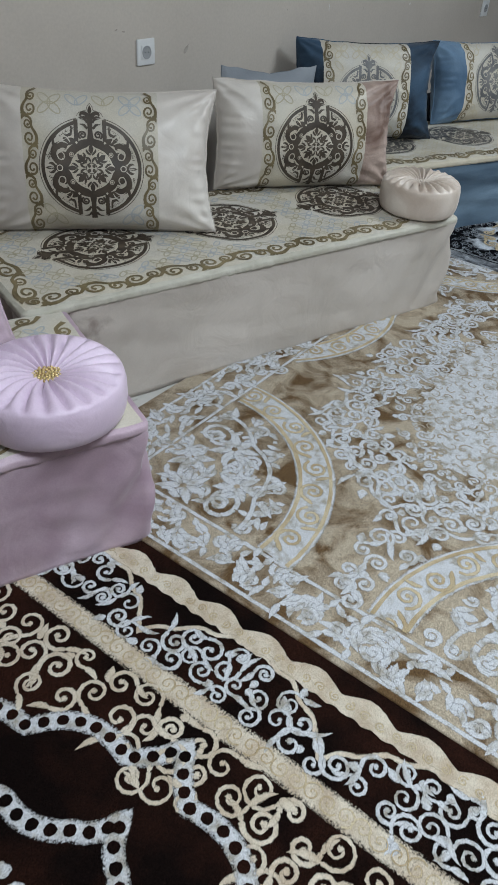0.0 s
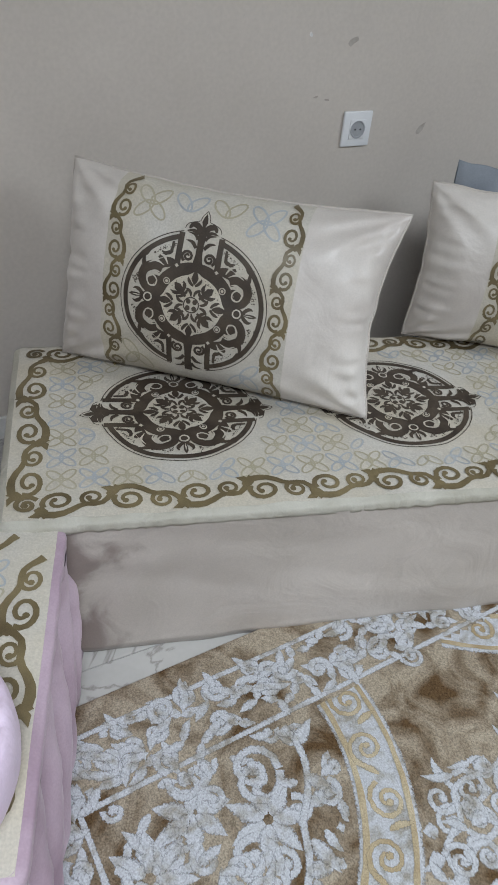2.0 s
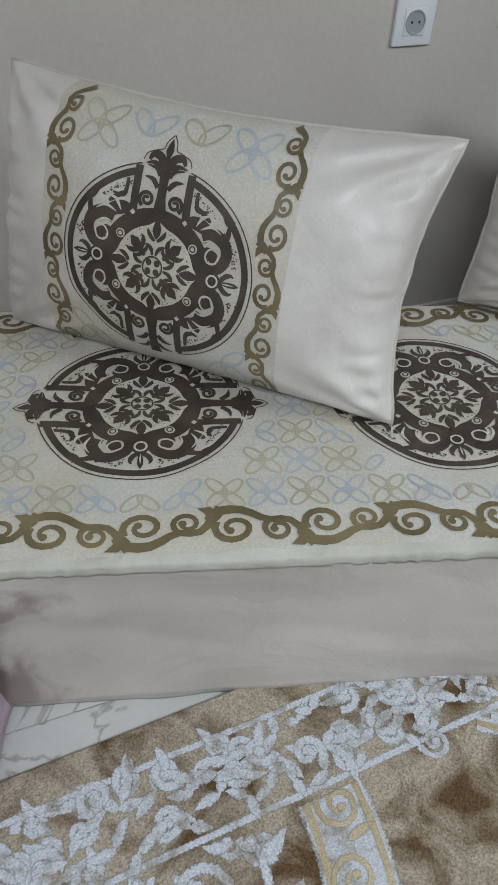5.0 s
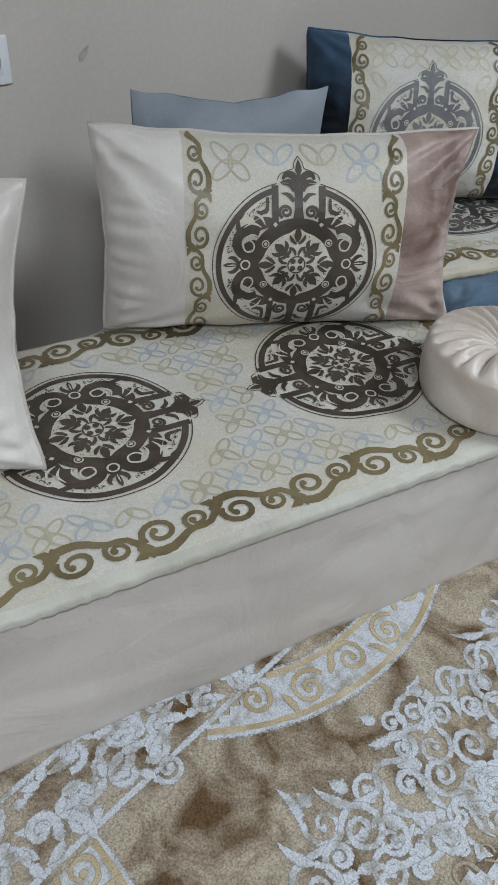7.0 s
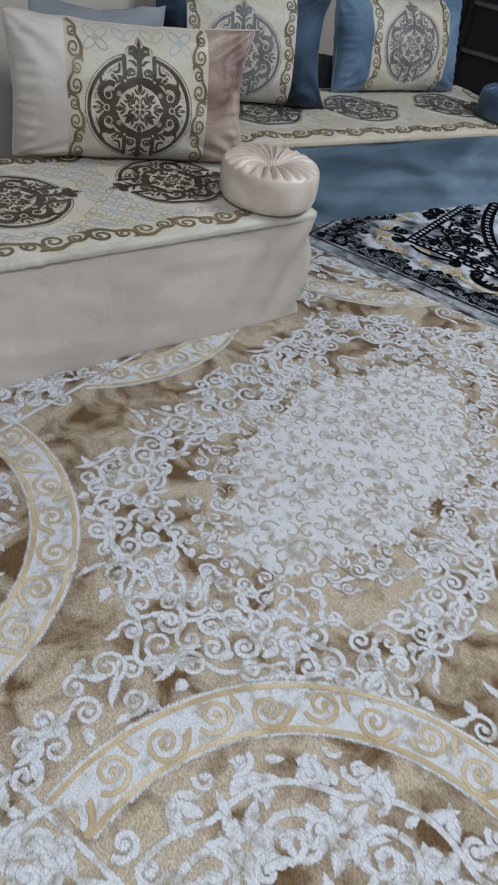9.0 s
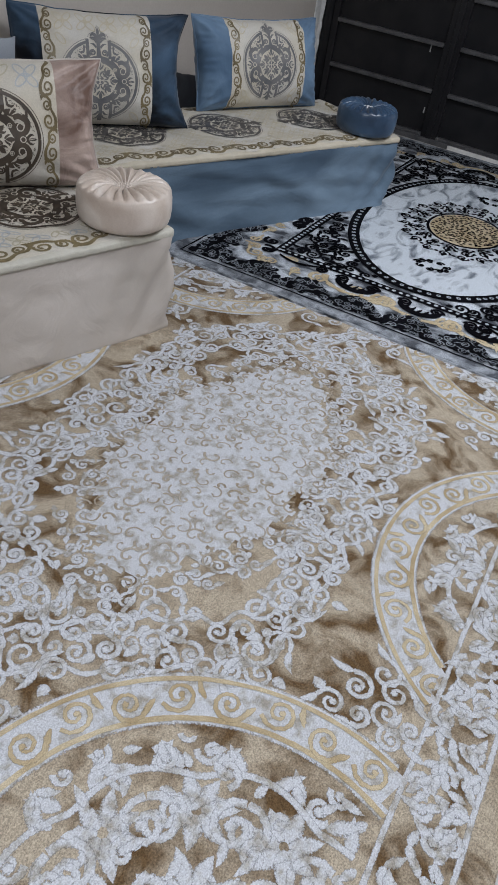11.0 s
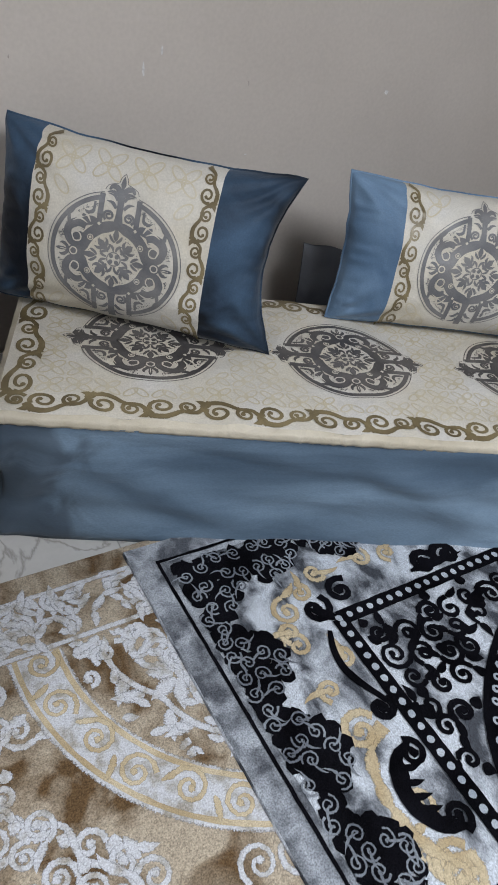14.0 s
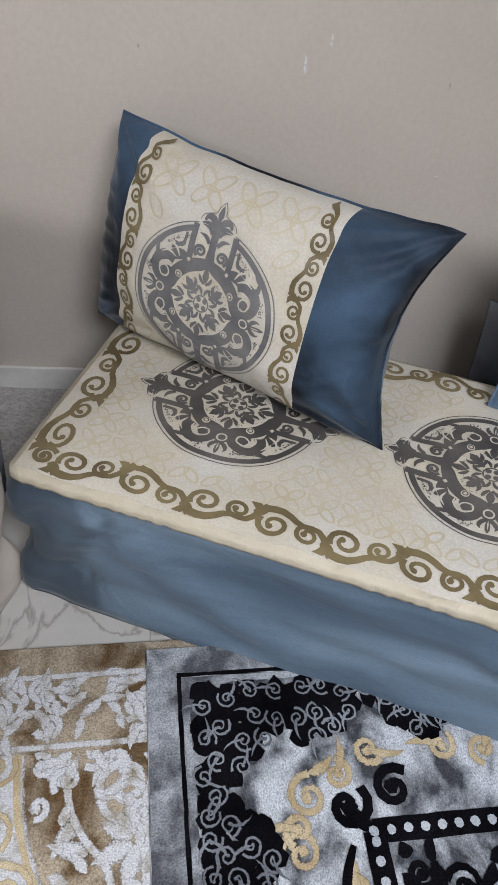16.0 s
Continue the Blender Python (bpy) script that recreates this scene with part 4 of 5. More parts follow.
# beige rug: six rings round a cobbled heart, inside a leafy border
beige, at = rug_thing(2.825, 1.09, 1.475, 1.045, 0.012, M_RUG_TAN, "beige and white carved pile rug with gold scroll rings")
rnd = random.Random(21)
art = Art()
RIM, RIMX = 0.822, 1.30
rings = [at(x, y) for x, y in ((1.545, 1.823), (2.765, 2.337), (1.615, 0.39), (2.90, -0.02), (4.15, 0.425), (4.04, 1.95))]
heart = at(2.80, 1.125)
in_rim = lambda x, y: abs(x) < RIMX - 0.012 and abs(y) < RIM - 0.012
near_ring = lambda x, y: min(math.hypot(x - c[0], y - c[1]) for c in rings)
for e, w in ((RIM, 0.014), (0.972, 0.014)):
    s, sx = np.linspace(-e, e, 60), np.linspace(-e - 0.478, e + 0.478, 60)
    for k in (-1, 1):
        art.ribbon("white", np.stack([sx, 0 * s + k * e], 1), w)
        art.ribbon("white", np.stack([0 * s + k * (e + 0.478), s], 1), w)
for c, k_ in zip(rings, (1.06, 1.07, 1.07, 1.07, 1.07, 1.05)):
    art.annulus("white", c, 0.448 * k_, 0.568 * k_, n=150, keep=in_rim, rings=8)
    art.annulus("gold", c, 0.456 * k_, 0.468 * k_, n=150, keep=in_rim)
    art.annulus("gold", c, 0.547 * k_, 0.558 * k_, n=150, keep=in_rim)
    a0 = math.atan2(heart[1] - c[1], heart[0] - c[0])
    for k in range(30):
        a = a0 + (k - 14.5) * 2 * math.pi / 30
        up = 1 if k % 2 else -1
        p = (c[0] + (0.507 * k_ + 0.006 * up) * math.cos(a), c[1] + (0.507 * k_ + 0.006 * up) * math.sin(a))
        art.spiral("gold", p, 0.042, a + up * 2.0, 1.5, up, 0.0125, keep=in_rim)
        art.leaf("gold", (c[0] + 0.507 * k_ * math.cos(a + 0.1), c[1] + 0.507 * k_ * math.sin(a + 0.1)), a + 1.57 + up * 0.9, 0.06, 0.017, up * 0.6, keep=in_rim)
    # leaf garden inside the ring
    def in_ring(x, y, c=c):
        return math.hypot(x - c[0], y - c[1]) < 0.46 and in_rim(x, y)
    d = (math.cos(a0), math.sin(a0))
    for r_, n_ in ((0.30, 5), (0.15, 3)):
        for k in range(n_):
            a = a0 + (k - (n_ - 1) / 2) * (0.62 if n_ == 5 else 0.95)
            x, y = c[0] + r_ * math.cos(a), c[1] + r_ * math.sin(a)
            blossom(art, "white", x, y, 0.082, 7, rnd, keep=in_ring, w=0.48)
            for s in (-1, 1):
                art.spiral("white", (x + 0.08 * math.cos(a + s * 1.9), y + 0.08 * math.sin(a + s * 1.9)), 0.052, a + s * 0.5, 1.3, -s, 0.020, keep=in_ring)
    for k in range(26):
        a = a0 + (k - 12.5) * 0.165
        art.leaf("white", (c[0] + 0.385 * math.cos(a), c[1] + 0.385 * math.sin(a)), a + (0.7 if k % 2 else -0.7), 0.078, 0.034, keep=in_ring)
    t = np.linspace(-2.2, 2.2, 70)
    rad = 0.365 + 0.028 * np.abs(np.sin(t * 4.4))
    art.ribbon("white", np.stack([c[0] + rad * np.cos(a0 + t), c[1] + rad * np.sin(a0 + t)], 1), 0.017, keep=in_ring)
    for x, y in darts(rnd, c[0] - 0.45, c[0] + 0.45, c[1] - 0.45, c[1] + 0.45, 0.052, in_ring, 2000):
        if rnd.random() < 0.4:
            art.spiral("white", (x, y), 0.03, rnd.uniform(0, 6.28), 1.2, rnd.choice((-1, 1)), 0.017, keep=in_ring)
        art.leaf("white", (x, y), rnd.uniform(0, 6.28), rnd.uniform(0.036, 0.058), 0.023, rnd.uniform(-0.8, 0.8), keep=in_ring)
# cobbled heart


def heart_r(x, y):
    dx, dy = x - heart[0], y - heart[1]
    a = math.atan2(dy, dx)
    return math.hypot(dx * 0.80, dy * 1.52) / (1 + 0.06 * math.cos(6 * a) + 0.10 * noise.noise(Vector((dx * 4, dy * 4, 3))))


art.sheet("white", heart[0] - 0.7, heart[0] + 0.7, heart[1] - 0.7, heart[1] + 0.7, 110, 110, lambda x, y: heart_r(x, y) < 0.44 + 0.06 * noise.noise(Vector((x * 22, y * 22, 4))))
row = 0
y = -0.7
while y < 0.7:
    x = -0.7 + (row % 2) * 0.033
    while x < 0.7:
        px, py = heart[0] + x + rnd.uniform(-0.007, 0.007), heart[1] + y + rnd.uniform(-0.007, 0.007)
        if heart_r(px, py) < 0.50 and rnd.random() < 0.96:
            art.spiral("sand", (px, py), rnd.uniform(0.018, 0.036), rnd.uniform(-1.5, 1.9), rnd.uniform(0.35, 0.9), rnd.choice((1, 1, -1)), rnd.uniform(0.0045, 0.009))
        x += 0.052
    y += 0.045
    row += 1
curl_cluster(art, "white", darts(rnd, -1, 1, -1, 1, 0.04, lambda x, y: 0.46 < heart_r(x, y) < 0.56, 6000), 0.024, 0.012, rnd)
# frame of scrolls about the heart
def frame_mid(a):
    """Radius of the frame's middle line: long to both sides, flat towards the rims, lobed at its four shoulders."""
    t = math.degrees(math.atan2(abs(math.sin(a)), abs(math.cos(a))))
    return float(np.interp(t, [0, 8, 20, 30, 38, 48, 60, 75, 90], [0.87, 0.79, 0.72, 0.71, 0.69, 0.585, 0.49, 0.435, 0.42]))


def frame_band(x, y):
    dx, dy = x - heart[0], y - heart[1]
    a = math.atan2(dy, dx)
    return abs(math.hypot(dx, dy) - frame_mid(a)) < 0.092 + 0.022 * math.cos(18 * a) and near_ring(x, y) > 0.60 and in_rim(x, y)


curl_cluster(art, "white", darts(rnd, -1.3, 1.3, -0.9, 0.9, 0.05, frame_band, 16000), 0.038, 0.015, rnd, 0.7)
t = np.linspace(0, 2 * math.pi, 400)
for off, w in ((-0.075, 0.015), (0.07, 0.015)):
    mid = np.array([frame_mid(q) for q in t]) + off + 0.014 * np.cos(36 * t)
    art.ribbon("white", np.stack([heart[0] + mid * np.cos(t), heart[1] + mid * np.sin(t)], 1), w, keep=lambda x, y: near_ring(x, y) > 0.60 and in_rim(x, y))
# corners between the rings
outer = lambda x, y: math.hypot((x - heart[0]) * 0.8, y - heart[1]) > 0.80 and near_ring(x, y) > 0.63 and in_rim(x, y) and noise.noise(Vector((x * 3.2, y * 3.2, 8))) > -0.22
curl_cluster(art, "white", darts(rnd, -1.3, 1.3, -0.9, 0.9, 0.05, outer, 12000), 0.038, 0.015, rnd, 0.7)
# leafy border
strip = lambda x, y: 0.842 < max(abs(x) - 0.478, abs(y)) < 0.958
for x, y in darts(rnd, -1.42, 1.42, -1.0, 1.0, 0.033, strip, 14000):
    if rnd.random() < 0.45:
        art.spiral("white", (x, y), 0.029, rnd.uniform(0, 6.28), 1.25, rnd.choice((-1, 1)), 0.019)
    a = rnd.uniform(0, 6.28)
    for k in range(2):
        art.leaf("white", (x, y), a + k * 2.4, rnd.uniform(0.034, 0.06), 0.0235, rnd.uniform(-0.9, 0.9))
lay_flat(art, {"white": 0.0137, "gold": 0.0150, "sand": 0.0146}, {"white": M_RUG_WHITE, "gold": M_RUG_GOLD, "sand": M_RUG_SAND}, beige, {"white": "white_scrollwork", "gold": "gold_scrollwork", "sand": "carved_relief"})

# dark brown rug
brown, at = rug_thing(0.22, 0.55, 1.16, 1.62, 0.008, M_RUG_BROWN, "dark brown pile rug with cream scroll borders", 3.3)
EDGE = at(1.371, 1.085)[0]
rnd = random.Random(5)
art = Art()
X = lambda e: EDGE - e
Y0, Y1 = -1.5, 1.6
s = np.linspace(Y0, Y1, 700)
art.band("cream", X(0.124 + 0.003 * np.sin(s * 2 * math.pi / 0.05)), X(0.084 - 0.028 * np.abs(np.sin(s * math.pi / 0.145)) ** 1.3), s)
art.ribbon("cream", np.stack([X(0.32) + 0 * s, s], 1), 0.064)
PER, CUSP = 0.53, at(1.1, 1.377)[1]
lobe = np.abs(np.sin((s - CUSP) * math.pi / PER)) ** 0.7
step = 0.006 * np.sin((s - CUSP) * 2 * math.pi / (PER / 6))
wave = 0.258 - 0.145 * lobe + step
art.ribbon("cream", np.stack([X(wave), s], 1), 0.014)
def lace(x, y):
    e = EDGE - x
    return (0.258 - 0.145 * abs(math.sin((y - CUSP) * math.pi / PER)) ** 0.7) + 0.026 < e < 0.272


curl_cluster(art, "white", darts(rnd, X(0.29), X(0.1), Y0, Y1, 0.047, lace, 14000), 0.033, 0.0108, rnd, 0.4)
# vine that hangs from the second band
HANG = 0.36


def vine(x, y):
    e = EDGE - x
    return 0.372 < e < 0.42 + 0.13 * abs(math.sin((y + 0.04) * math.pi / HANG)) ** 0.8


curl_cluster(art, "ivory", darts(rnd, X(0.56), X(0.35), Y0, Y1, 0.057, vine, 14000), 0.04, 0.012, rnd, 0.2)
for k, y in enumerate(np.arange(Y0, Y1, 0.04)):
    art.spiral("line", (X(0.32), y), 0.024, k, 1.4, 1 if k % 2 else -1, 0.0042)
    art.spiral("line", (X(0.10), y), 0.013, k, 1.4, 1 if k % 2 else -1, 0.0042)
# beaded bands of the middle medallion
mid = (0.1, 0.485)


def lobed(points, bulge):
    """A closed outline from one quarter's cusps; the second number of each bulge swells the span that follows."""
    quarter = []
    for (x0, y0), (x1, y1), g in zip(points, points[1:], bulge):
        nx, ny = (y1 - y0), -(x1 - x0)
        n = math.hypot(nx, ny)
        for t in np.linspace(0, 1, 12)[:-1]:
            o = -g * 4 * t * (1 - t)
            quarter.append((x0 + (x1 - x0) * t - nx / n * o, y0 + (y1 - y0) * t - ny / n * o))
    quarter.append(points[-1])
    half = quarter + [(-x, y) for x, y in quarter[::-1]][1:]
    loop = half + [(x, -y) for x, y in half[::-1]][1:-1]
    return np.array([(mid[0] + x, mid[1] + y) for x, y in loop])


for p in (lobed([(0.675, 0.0), (0.575, 0.085), (0.49, 0.30), (0.30, 0.50), (0.0, 0.58)], [-0.01, 0.045, 0.07, 0.09]),
          lobed([(0.485, 0.0), (0.40, 0.065), (0.36, 0.21), (0.22, 0.33), (0.0, 0.40)], [-0.015, -0.02, 0.04, 0.06])):
    art.ribbon("white", p, 0.046, closed=True)
    acc, last = 0.0, p[0]
    for i in range(len(p)):
        for t in np.linspace(0, 1, 6)[:-1]:
            q = p[i] * (1 - t) + p[(i + 1) % len(p)] * t
            acc += float(np.hypot(*(q - last)))
            last = q
            if acc > 0.037:
                art.blob("dot", q, 0.0135, 8)
                acc = 0.0
inner = lambda x, y: math.hypot(x - mid[0], (y - mid[1]) / 1.0) < 0.27
curl_cluster(art, "white", darts(rnd, mid[0] - 0.3, mid[0] + 0.3, mid[1] - 0.3, mid[1] + 0.3, 0.06, inner, 900), 0.04, 0.014, rnd, 0.6)
lay_flat(art, {"cream": 0.0105, "white": 0.0108, "ivory": 0.0107, "dot": 0.0118, "line": 0.0118}, {"cream": M_RUG_CREAM, "white": M_RUG_WHITE, "ivory": M_RUG_CREAM, "dot": M_RUG_BROWN, "line": M_RUG_GOLD}, brown,
         {"cream": "cream_band", "white": "white_lace", "ivory": "cream_vine", "dot": "brown_dotting", "line": "gold_relief"})

# marbled grey rug
grey, at = rug_thing(5.28, 1.19, 1.43, 1.06, 0.022, M_RUG_GREY, "marbled grey pile rug with black and gold ornament")
HW, HH = 1.43, 1.06
rnd = random.Random(9)
art = Art()


def rect(layer, inset, w, n=80):
    x, y = HW - inset, HH - inset
    for k in (-1, 1):
        sx, sy = np.linspace(-x - w / 2, x + w / 2, n), np.linspace(-y - w / 2, y + w / 2, n)
        art.ribbon(layer, np.stack([sx, 0 * sx + k * y], 1), w)
        art.ribbon(layer, np.stack([0 * sy + k * x, sy], 1), w)


rect("edge", 0.034, 0.064)
rect("black", 0.069, 0.009)
rect("edge", 0.082, 0.016)
inset_of = lambda x, y: (min(HW - abs(x), HH - abs(y)), (y if HW - abs(x) < HH - abs(y) else x))
def lacework(x, y):
    e, s_ = inset_of(x, y)
    if HW - abs(x) < 0.30 and HH - abs(y) < 0.30:
        return e > 0.105 and (HW - abs(x)) + (HH - abs(y)) < 0.46
    return 0.105 < e < 0.125 + 0.108 * abs(math.sin((s_ - 0.01) * math.pi / 0.246)) ** 0.9


for x, y in darts(rnd, -HW, HW, -HH, HH, 0.020, lacework, 90000):
    art.blob("black", (x, y), 0.0215, 8, 0.25, rnd)
for x, y in darts(rnd, -HW, HW, -HH, HH, 0.039, lacework, 60000):
    art.spiral("vein", (x, y), 0.022, rnd.uniform(0, 6.28), 1.5, rnd.choice((-1, 1)), 0.0058)
    art.leaf("vein", (x, y), rnd.uniform(0, 6.28), 0.05, 0.007, 1.2)
# beaded frame
FX, FY = 1.01, 0.648
s1, s2 = np.linspace(-FX, FX, 90), np.linspace(-FY, FY, 70)
for k in (-1, 1):
    art.ribbon("black", np.stack([s1, 0 * s1 + k * FY], 1), 0.044)
    art.ribbon("black", np.stack([0 * s2 + k * FX, s2], 1), 0.044)
    for q in np.arange(-FX, FX, 0.034):
        art.blob("bead", (q, k * FY), 0.0098, 8)
    for q in np.arange(-FY + 0.02, FY, 0.034):
        art.blob("bead", (k * FX, q), 0.0098, 8)
# volutes outside the frame
for kx in (-1, 1):
    for q in (-0.41, -0.10, 0.21):
        u = np.linspace(-1, 1, 19)
        belly = np.stack([kx * (FX + 0.05 + 0.085 * np.sqrt(np.maximum(0, 1 - u * u))), q + 0.10 * u], 1)
        art.ribbon("black", belly, 0.012 + 0.026 * np.sqrt(np.maximum(0, 1 - u * u)))
        for d in (-1, 1):
            art.spiral("black", (kx * (FX + 0.062), q + d * 0.075), 0.034, -d * math.pi / 2 + math.pi, 1.3, d * kx, 0.016)
            art.leaf("black", (kx * (FX + 0.12), q + d * 0.02), math.pi / 2 * d + kx * 0.4 * d, 0.07, 0.022)
        for j in range(5):
            uu = -0.6 + 0.3 * j
            art.leaf("black", (kx * (FX + 0.045 + 0.08 * math.sqrt(1 - uu * uu)), q + 0.10 * uu), math.pi * (kx > 0) + kx * 0.5, 0.05, 0.016, 0.5)
        rim = np.stack([kx * (FX + 0.08 + 0.10 * np.sqrt(np.maximum(0, 1 - u * u))), q + 0.155 * u], 1)
        art.ribbon("gold", rim, 0.016 + 0.022 * np.abs(np.sin(u * 8)))
        for d in (-1, 1):
            art.spiral("gold", (kx * (FX + 0.135), q + d * 0.165), 0.05, 0.4, 1.4, d, 0.023)
    for ky in (-1, 1):
        for q in np.arange(-0.62, 0.7, 0.31):
            art.leaf("black", (q - 0.1, ky * (FY + 0.05)), 0.0, 0.2, 0.03)
            art.spiral("black", (q - 0.04, ky * (FY + 0.06)), 0.045, 0, 1.3, ky, 0.024)
            art.spiral("black", (q + 0.045, ky * (FY + 0.06)), 0.045, math.pi, 1.3, -ky, 0.024)
        art.ribbon("black", np.array([(kx * (FX + 0.045 + 0.03 * math.sin(t * 4)), ky * (FY - 0.02 - 0.24 * t)) for t in np.linspace(0, 1, 14)]), 0.009 + 0.012 * np.sin(np.linspace(0.2, 3, 14)))
        art.spiral("black", (kx * (FX + 0.055), ky * (FY - 0.245)), 0.034, 0.6, 1.2, kx * ky, 0.02)
        art.spiral("black", (kx * (FX + 0.04), ky * (FY + 0.05)), 0.045, 0.8, 1.2, kx * ky, 0.02)
        for gx, gy in ((0.05, 0.11), (-0.025, 0.155), (-0.18, 0.15), (-0.27, 0.135), (0.14, 0.015), (0.06, -0.10), (0.14, -0.16)):
            art.spiral("gold", (kx * (FX + gx), ky * (FY + gy)), 0.032, gx * 30, 1.2, kx * ky, 0.017)
            art.leaf("gold", (kx * (FX + gx), ky * (FY + gy)), gx * 20, 0.08, 0.02, 0.9)
        art.leaf("black", (kx * FX, ky * FY), math.atan2(ky, kx), 0.09, 0.03)
        art.spiral("black", (kx * (FX - 0.06), ky * (FY + 0.075)), 0.042, 0.8, 1.3, -kx * ky, 0.02)
RX, RY = 0.93, 0.56


def corner_lace(x, y):
    return abs(x) < FX - 0.05 and abs(y) < FY - 0.05 and math.hypot(x / (RX + 0.075), y / (RY + 0.075)) > 1 and abs(x) > 0.32 and noise.noise(Vector((x * 5, y * 5, 2))) > -0.4


curl_cluster(art, "black", darts(rnd, -FX, FX, -FY, FY, 0.055, corner_lace, 9000), 0.038, 0.0145, rnd, 0.9)
# pale field and its ring
art.annulus("pale", (0, 0), 0.0, 0.97, n=120, rings=24, sx=RX, sy=RY)
t = np.linspace(0, 2 * math.pi, 241)[:-1]
oval = np.stack([RX * np.cos(t), RY * np.sin(t)], 1)
art.ribbon("black", oval, 0.062, closed=True)
walked = 0.0
for i in range(240):
    walked += math.dist(oval[i], oval[i - 1])
    if walked > 0.036:
        walked = 0.0
        art.blob("bead", oval[i], 0.0115, 9)
        art.blob("black3", oval[i], 0.0048, 6)
# heart
WIDE = 1.2
for rr, n_, cr in ((0.335, 22, 0.034), (0.28, 18, 0.036), (0.245, 18, 0.03)):
    for k in range(n_):
        a = k * 2 * math.pi / n_
        p = (WIDE * rr * math.cos(a), rr * math.sin(a))
        art.spiral("black2", p, cr, a + 1.5, 1.3, 1 if k % 2 else -1, 0.0125)
        art.leaf("black2", p, a, cr * 1.3, 0.022)
        art.blob("black2", (WIDE * rr * math.cos(a + 0.15), rr * math.sin(a + 0.15)), 0.012, 7)
art.annulus("black2", (0, 0), 0.20, 0.216, n=70, sx=WIDE)
art.annulus("gold", (0, 0), 0.0, 0.198, n=60, rings=5, sx=WIDE)
for x, y in darts(rnd, -0.25, 0.25, -0.2, 0.2, 0.021, lambda x, y: math.hypot(x / WIDE, y) < 0.188, 3000):
    art.spiral("speck", (x, y), 0.011, rnd.uniform(0, 6.28), 1.0, rnd.choice((-1, 1)), 0.0065)
for k in range(2):
    for j in range(9):
        side = 1 if k else -1
        p = (side * (0.60 + 0.05 * math.cos(j * 0.7)), 0.075 * math.sin(j * 0.7))
        art.spiral("black2", p, 0.022, j, 1.3, 1 if j % 2 else -1, 0.012)
# gold sprays between frame and border
def spray(x, y):
    return 0.27 < min(HW - abs(x), HH - abs(y)) and (abs(x) > FX + 0.07 or abs(y) > FY + 0.1) and noise.noise(Vector((x * 3.5, y * 3.5, 5))) > 0.02


curl_cluster(art, "gold", darts(rnd, -HW, HW, -HH, HH, 0.085, spray, 3000), 0.042, 0.0165, rnd, 0.3)
lay_flat(art, {"edge": 0.0235, "pale": 0.0238, "gold": 0.0246, "black": 0.0254, "black2": 0.0257, "bead": 0.0268, "black3": 0.0276, "vein": 0.0266, "speck": 0.0262},
         {"edge": M_RUG_EDGE, "pale": M_RUG_BLUEWHITE, "gold": M_RUG_GOLD, "black": M_RUG_BLACK, "black2": M_RUG_BLACK, "black3": M_RUG_BLACK, "bead": M_RUG_BEAD, "vein": M_RUG_VEIN, "speck": M_RUG_BLACK}, grey,
         {"edge": "grey_border", "pale": "pale_field", "gold": "gold_spray", "black": "black_scrollwork", "black2": "black_rosette", "black3": "bead_eyes", "bead": "pale_beading", "vein": "grey_curlwork", "speck": "black_speckle"})

# ---- steel door ----
door = thing("door_1", pose(RIGHT_X, 0, 0), "black painted double steel door with horizontal ribs", "door")
tagged(door, kind="structure")
SEAM = 2.03
part("frame", box_bm(0.02, 0.12, 2.985, DOOR_Y1 + 0.03, 0.0, DOOR_H), M_DOOR, door)
part("frame", box_bm(0.02, 0.12, DOOR_Y0, DOOR_Y0 + 0.05, 0.0, DOOR_H), M_DOOR, door)
for y0, y1, dz in ((SEAM + 0.012, 2.98, 0.0), (DOOR_Y0 + 0.055, SEAM - 0.012, 0.0)):
    leaf = part("door_leaf", box_bm(0.05, 0.075, y0, y1, 0.02, DOOR_H - 0.01), M_DOOR, door, smooth=False)
    part("stile", box_bm(0.03, 0.052, y1 - 0.05, y1, 0.02, DOOR_H - 0.01, 0.003), M_DOOR, leaf, smooth=False)
    part("stile", box_bm(0.03, 0.052, y0, y0 + 0.05, 0.02, DOOR_H - 0.01, 0.003), M_DOOR, leaf, smooth=False)
    for k in range(8):
        z = 0.04 + 0.297 * k
        part("rib", box_bm(0.014, 0.051, y0 + 0.05, y1 - 0.05, z - 0.014, z + 0.014, 0.005), M_RIB, leaf, smooth=False)
part("astragal", box_bm(0.018, 0.05, SEAM - 0.02, SEAM + 0.02, 0.02, DOOR_H - 0.01, 0.003), M_DOOR, door, smooth=False)
# white strip stands in for daylight coming under this leaf
part("threshold", box_bm(0.0, 0.12, DOOR_Y0, 1.86, -0.003, 0.026, 0.005), M_SKIRTING, door, "bright white stone threshold", smooth=False)
part("bottom_rail", box_bm(0.0, 0.12, 1.862, DOOR_Y1, -0.003, 0.03, 0.005), M_RIB, door, "worn dark steel rail", smooth=False)
for y, z, hh in ((2.19, 0.60, 0.03), (2.12, 0.2, 0.02), (2.6, 0.98, 0.004)):
    part("scrape", box_bm(0.0485, 0.0497, y - 0.005, y + 0.004, z - hh, z + hh), M_SCRAPE, door, "bare scraped paint", smooth=False)
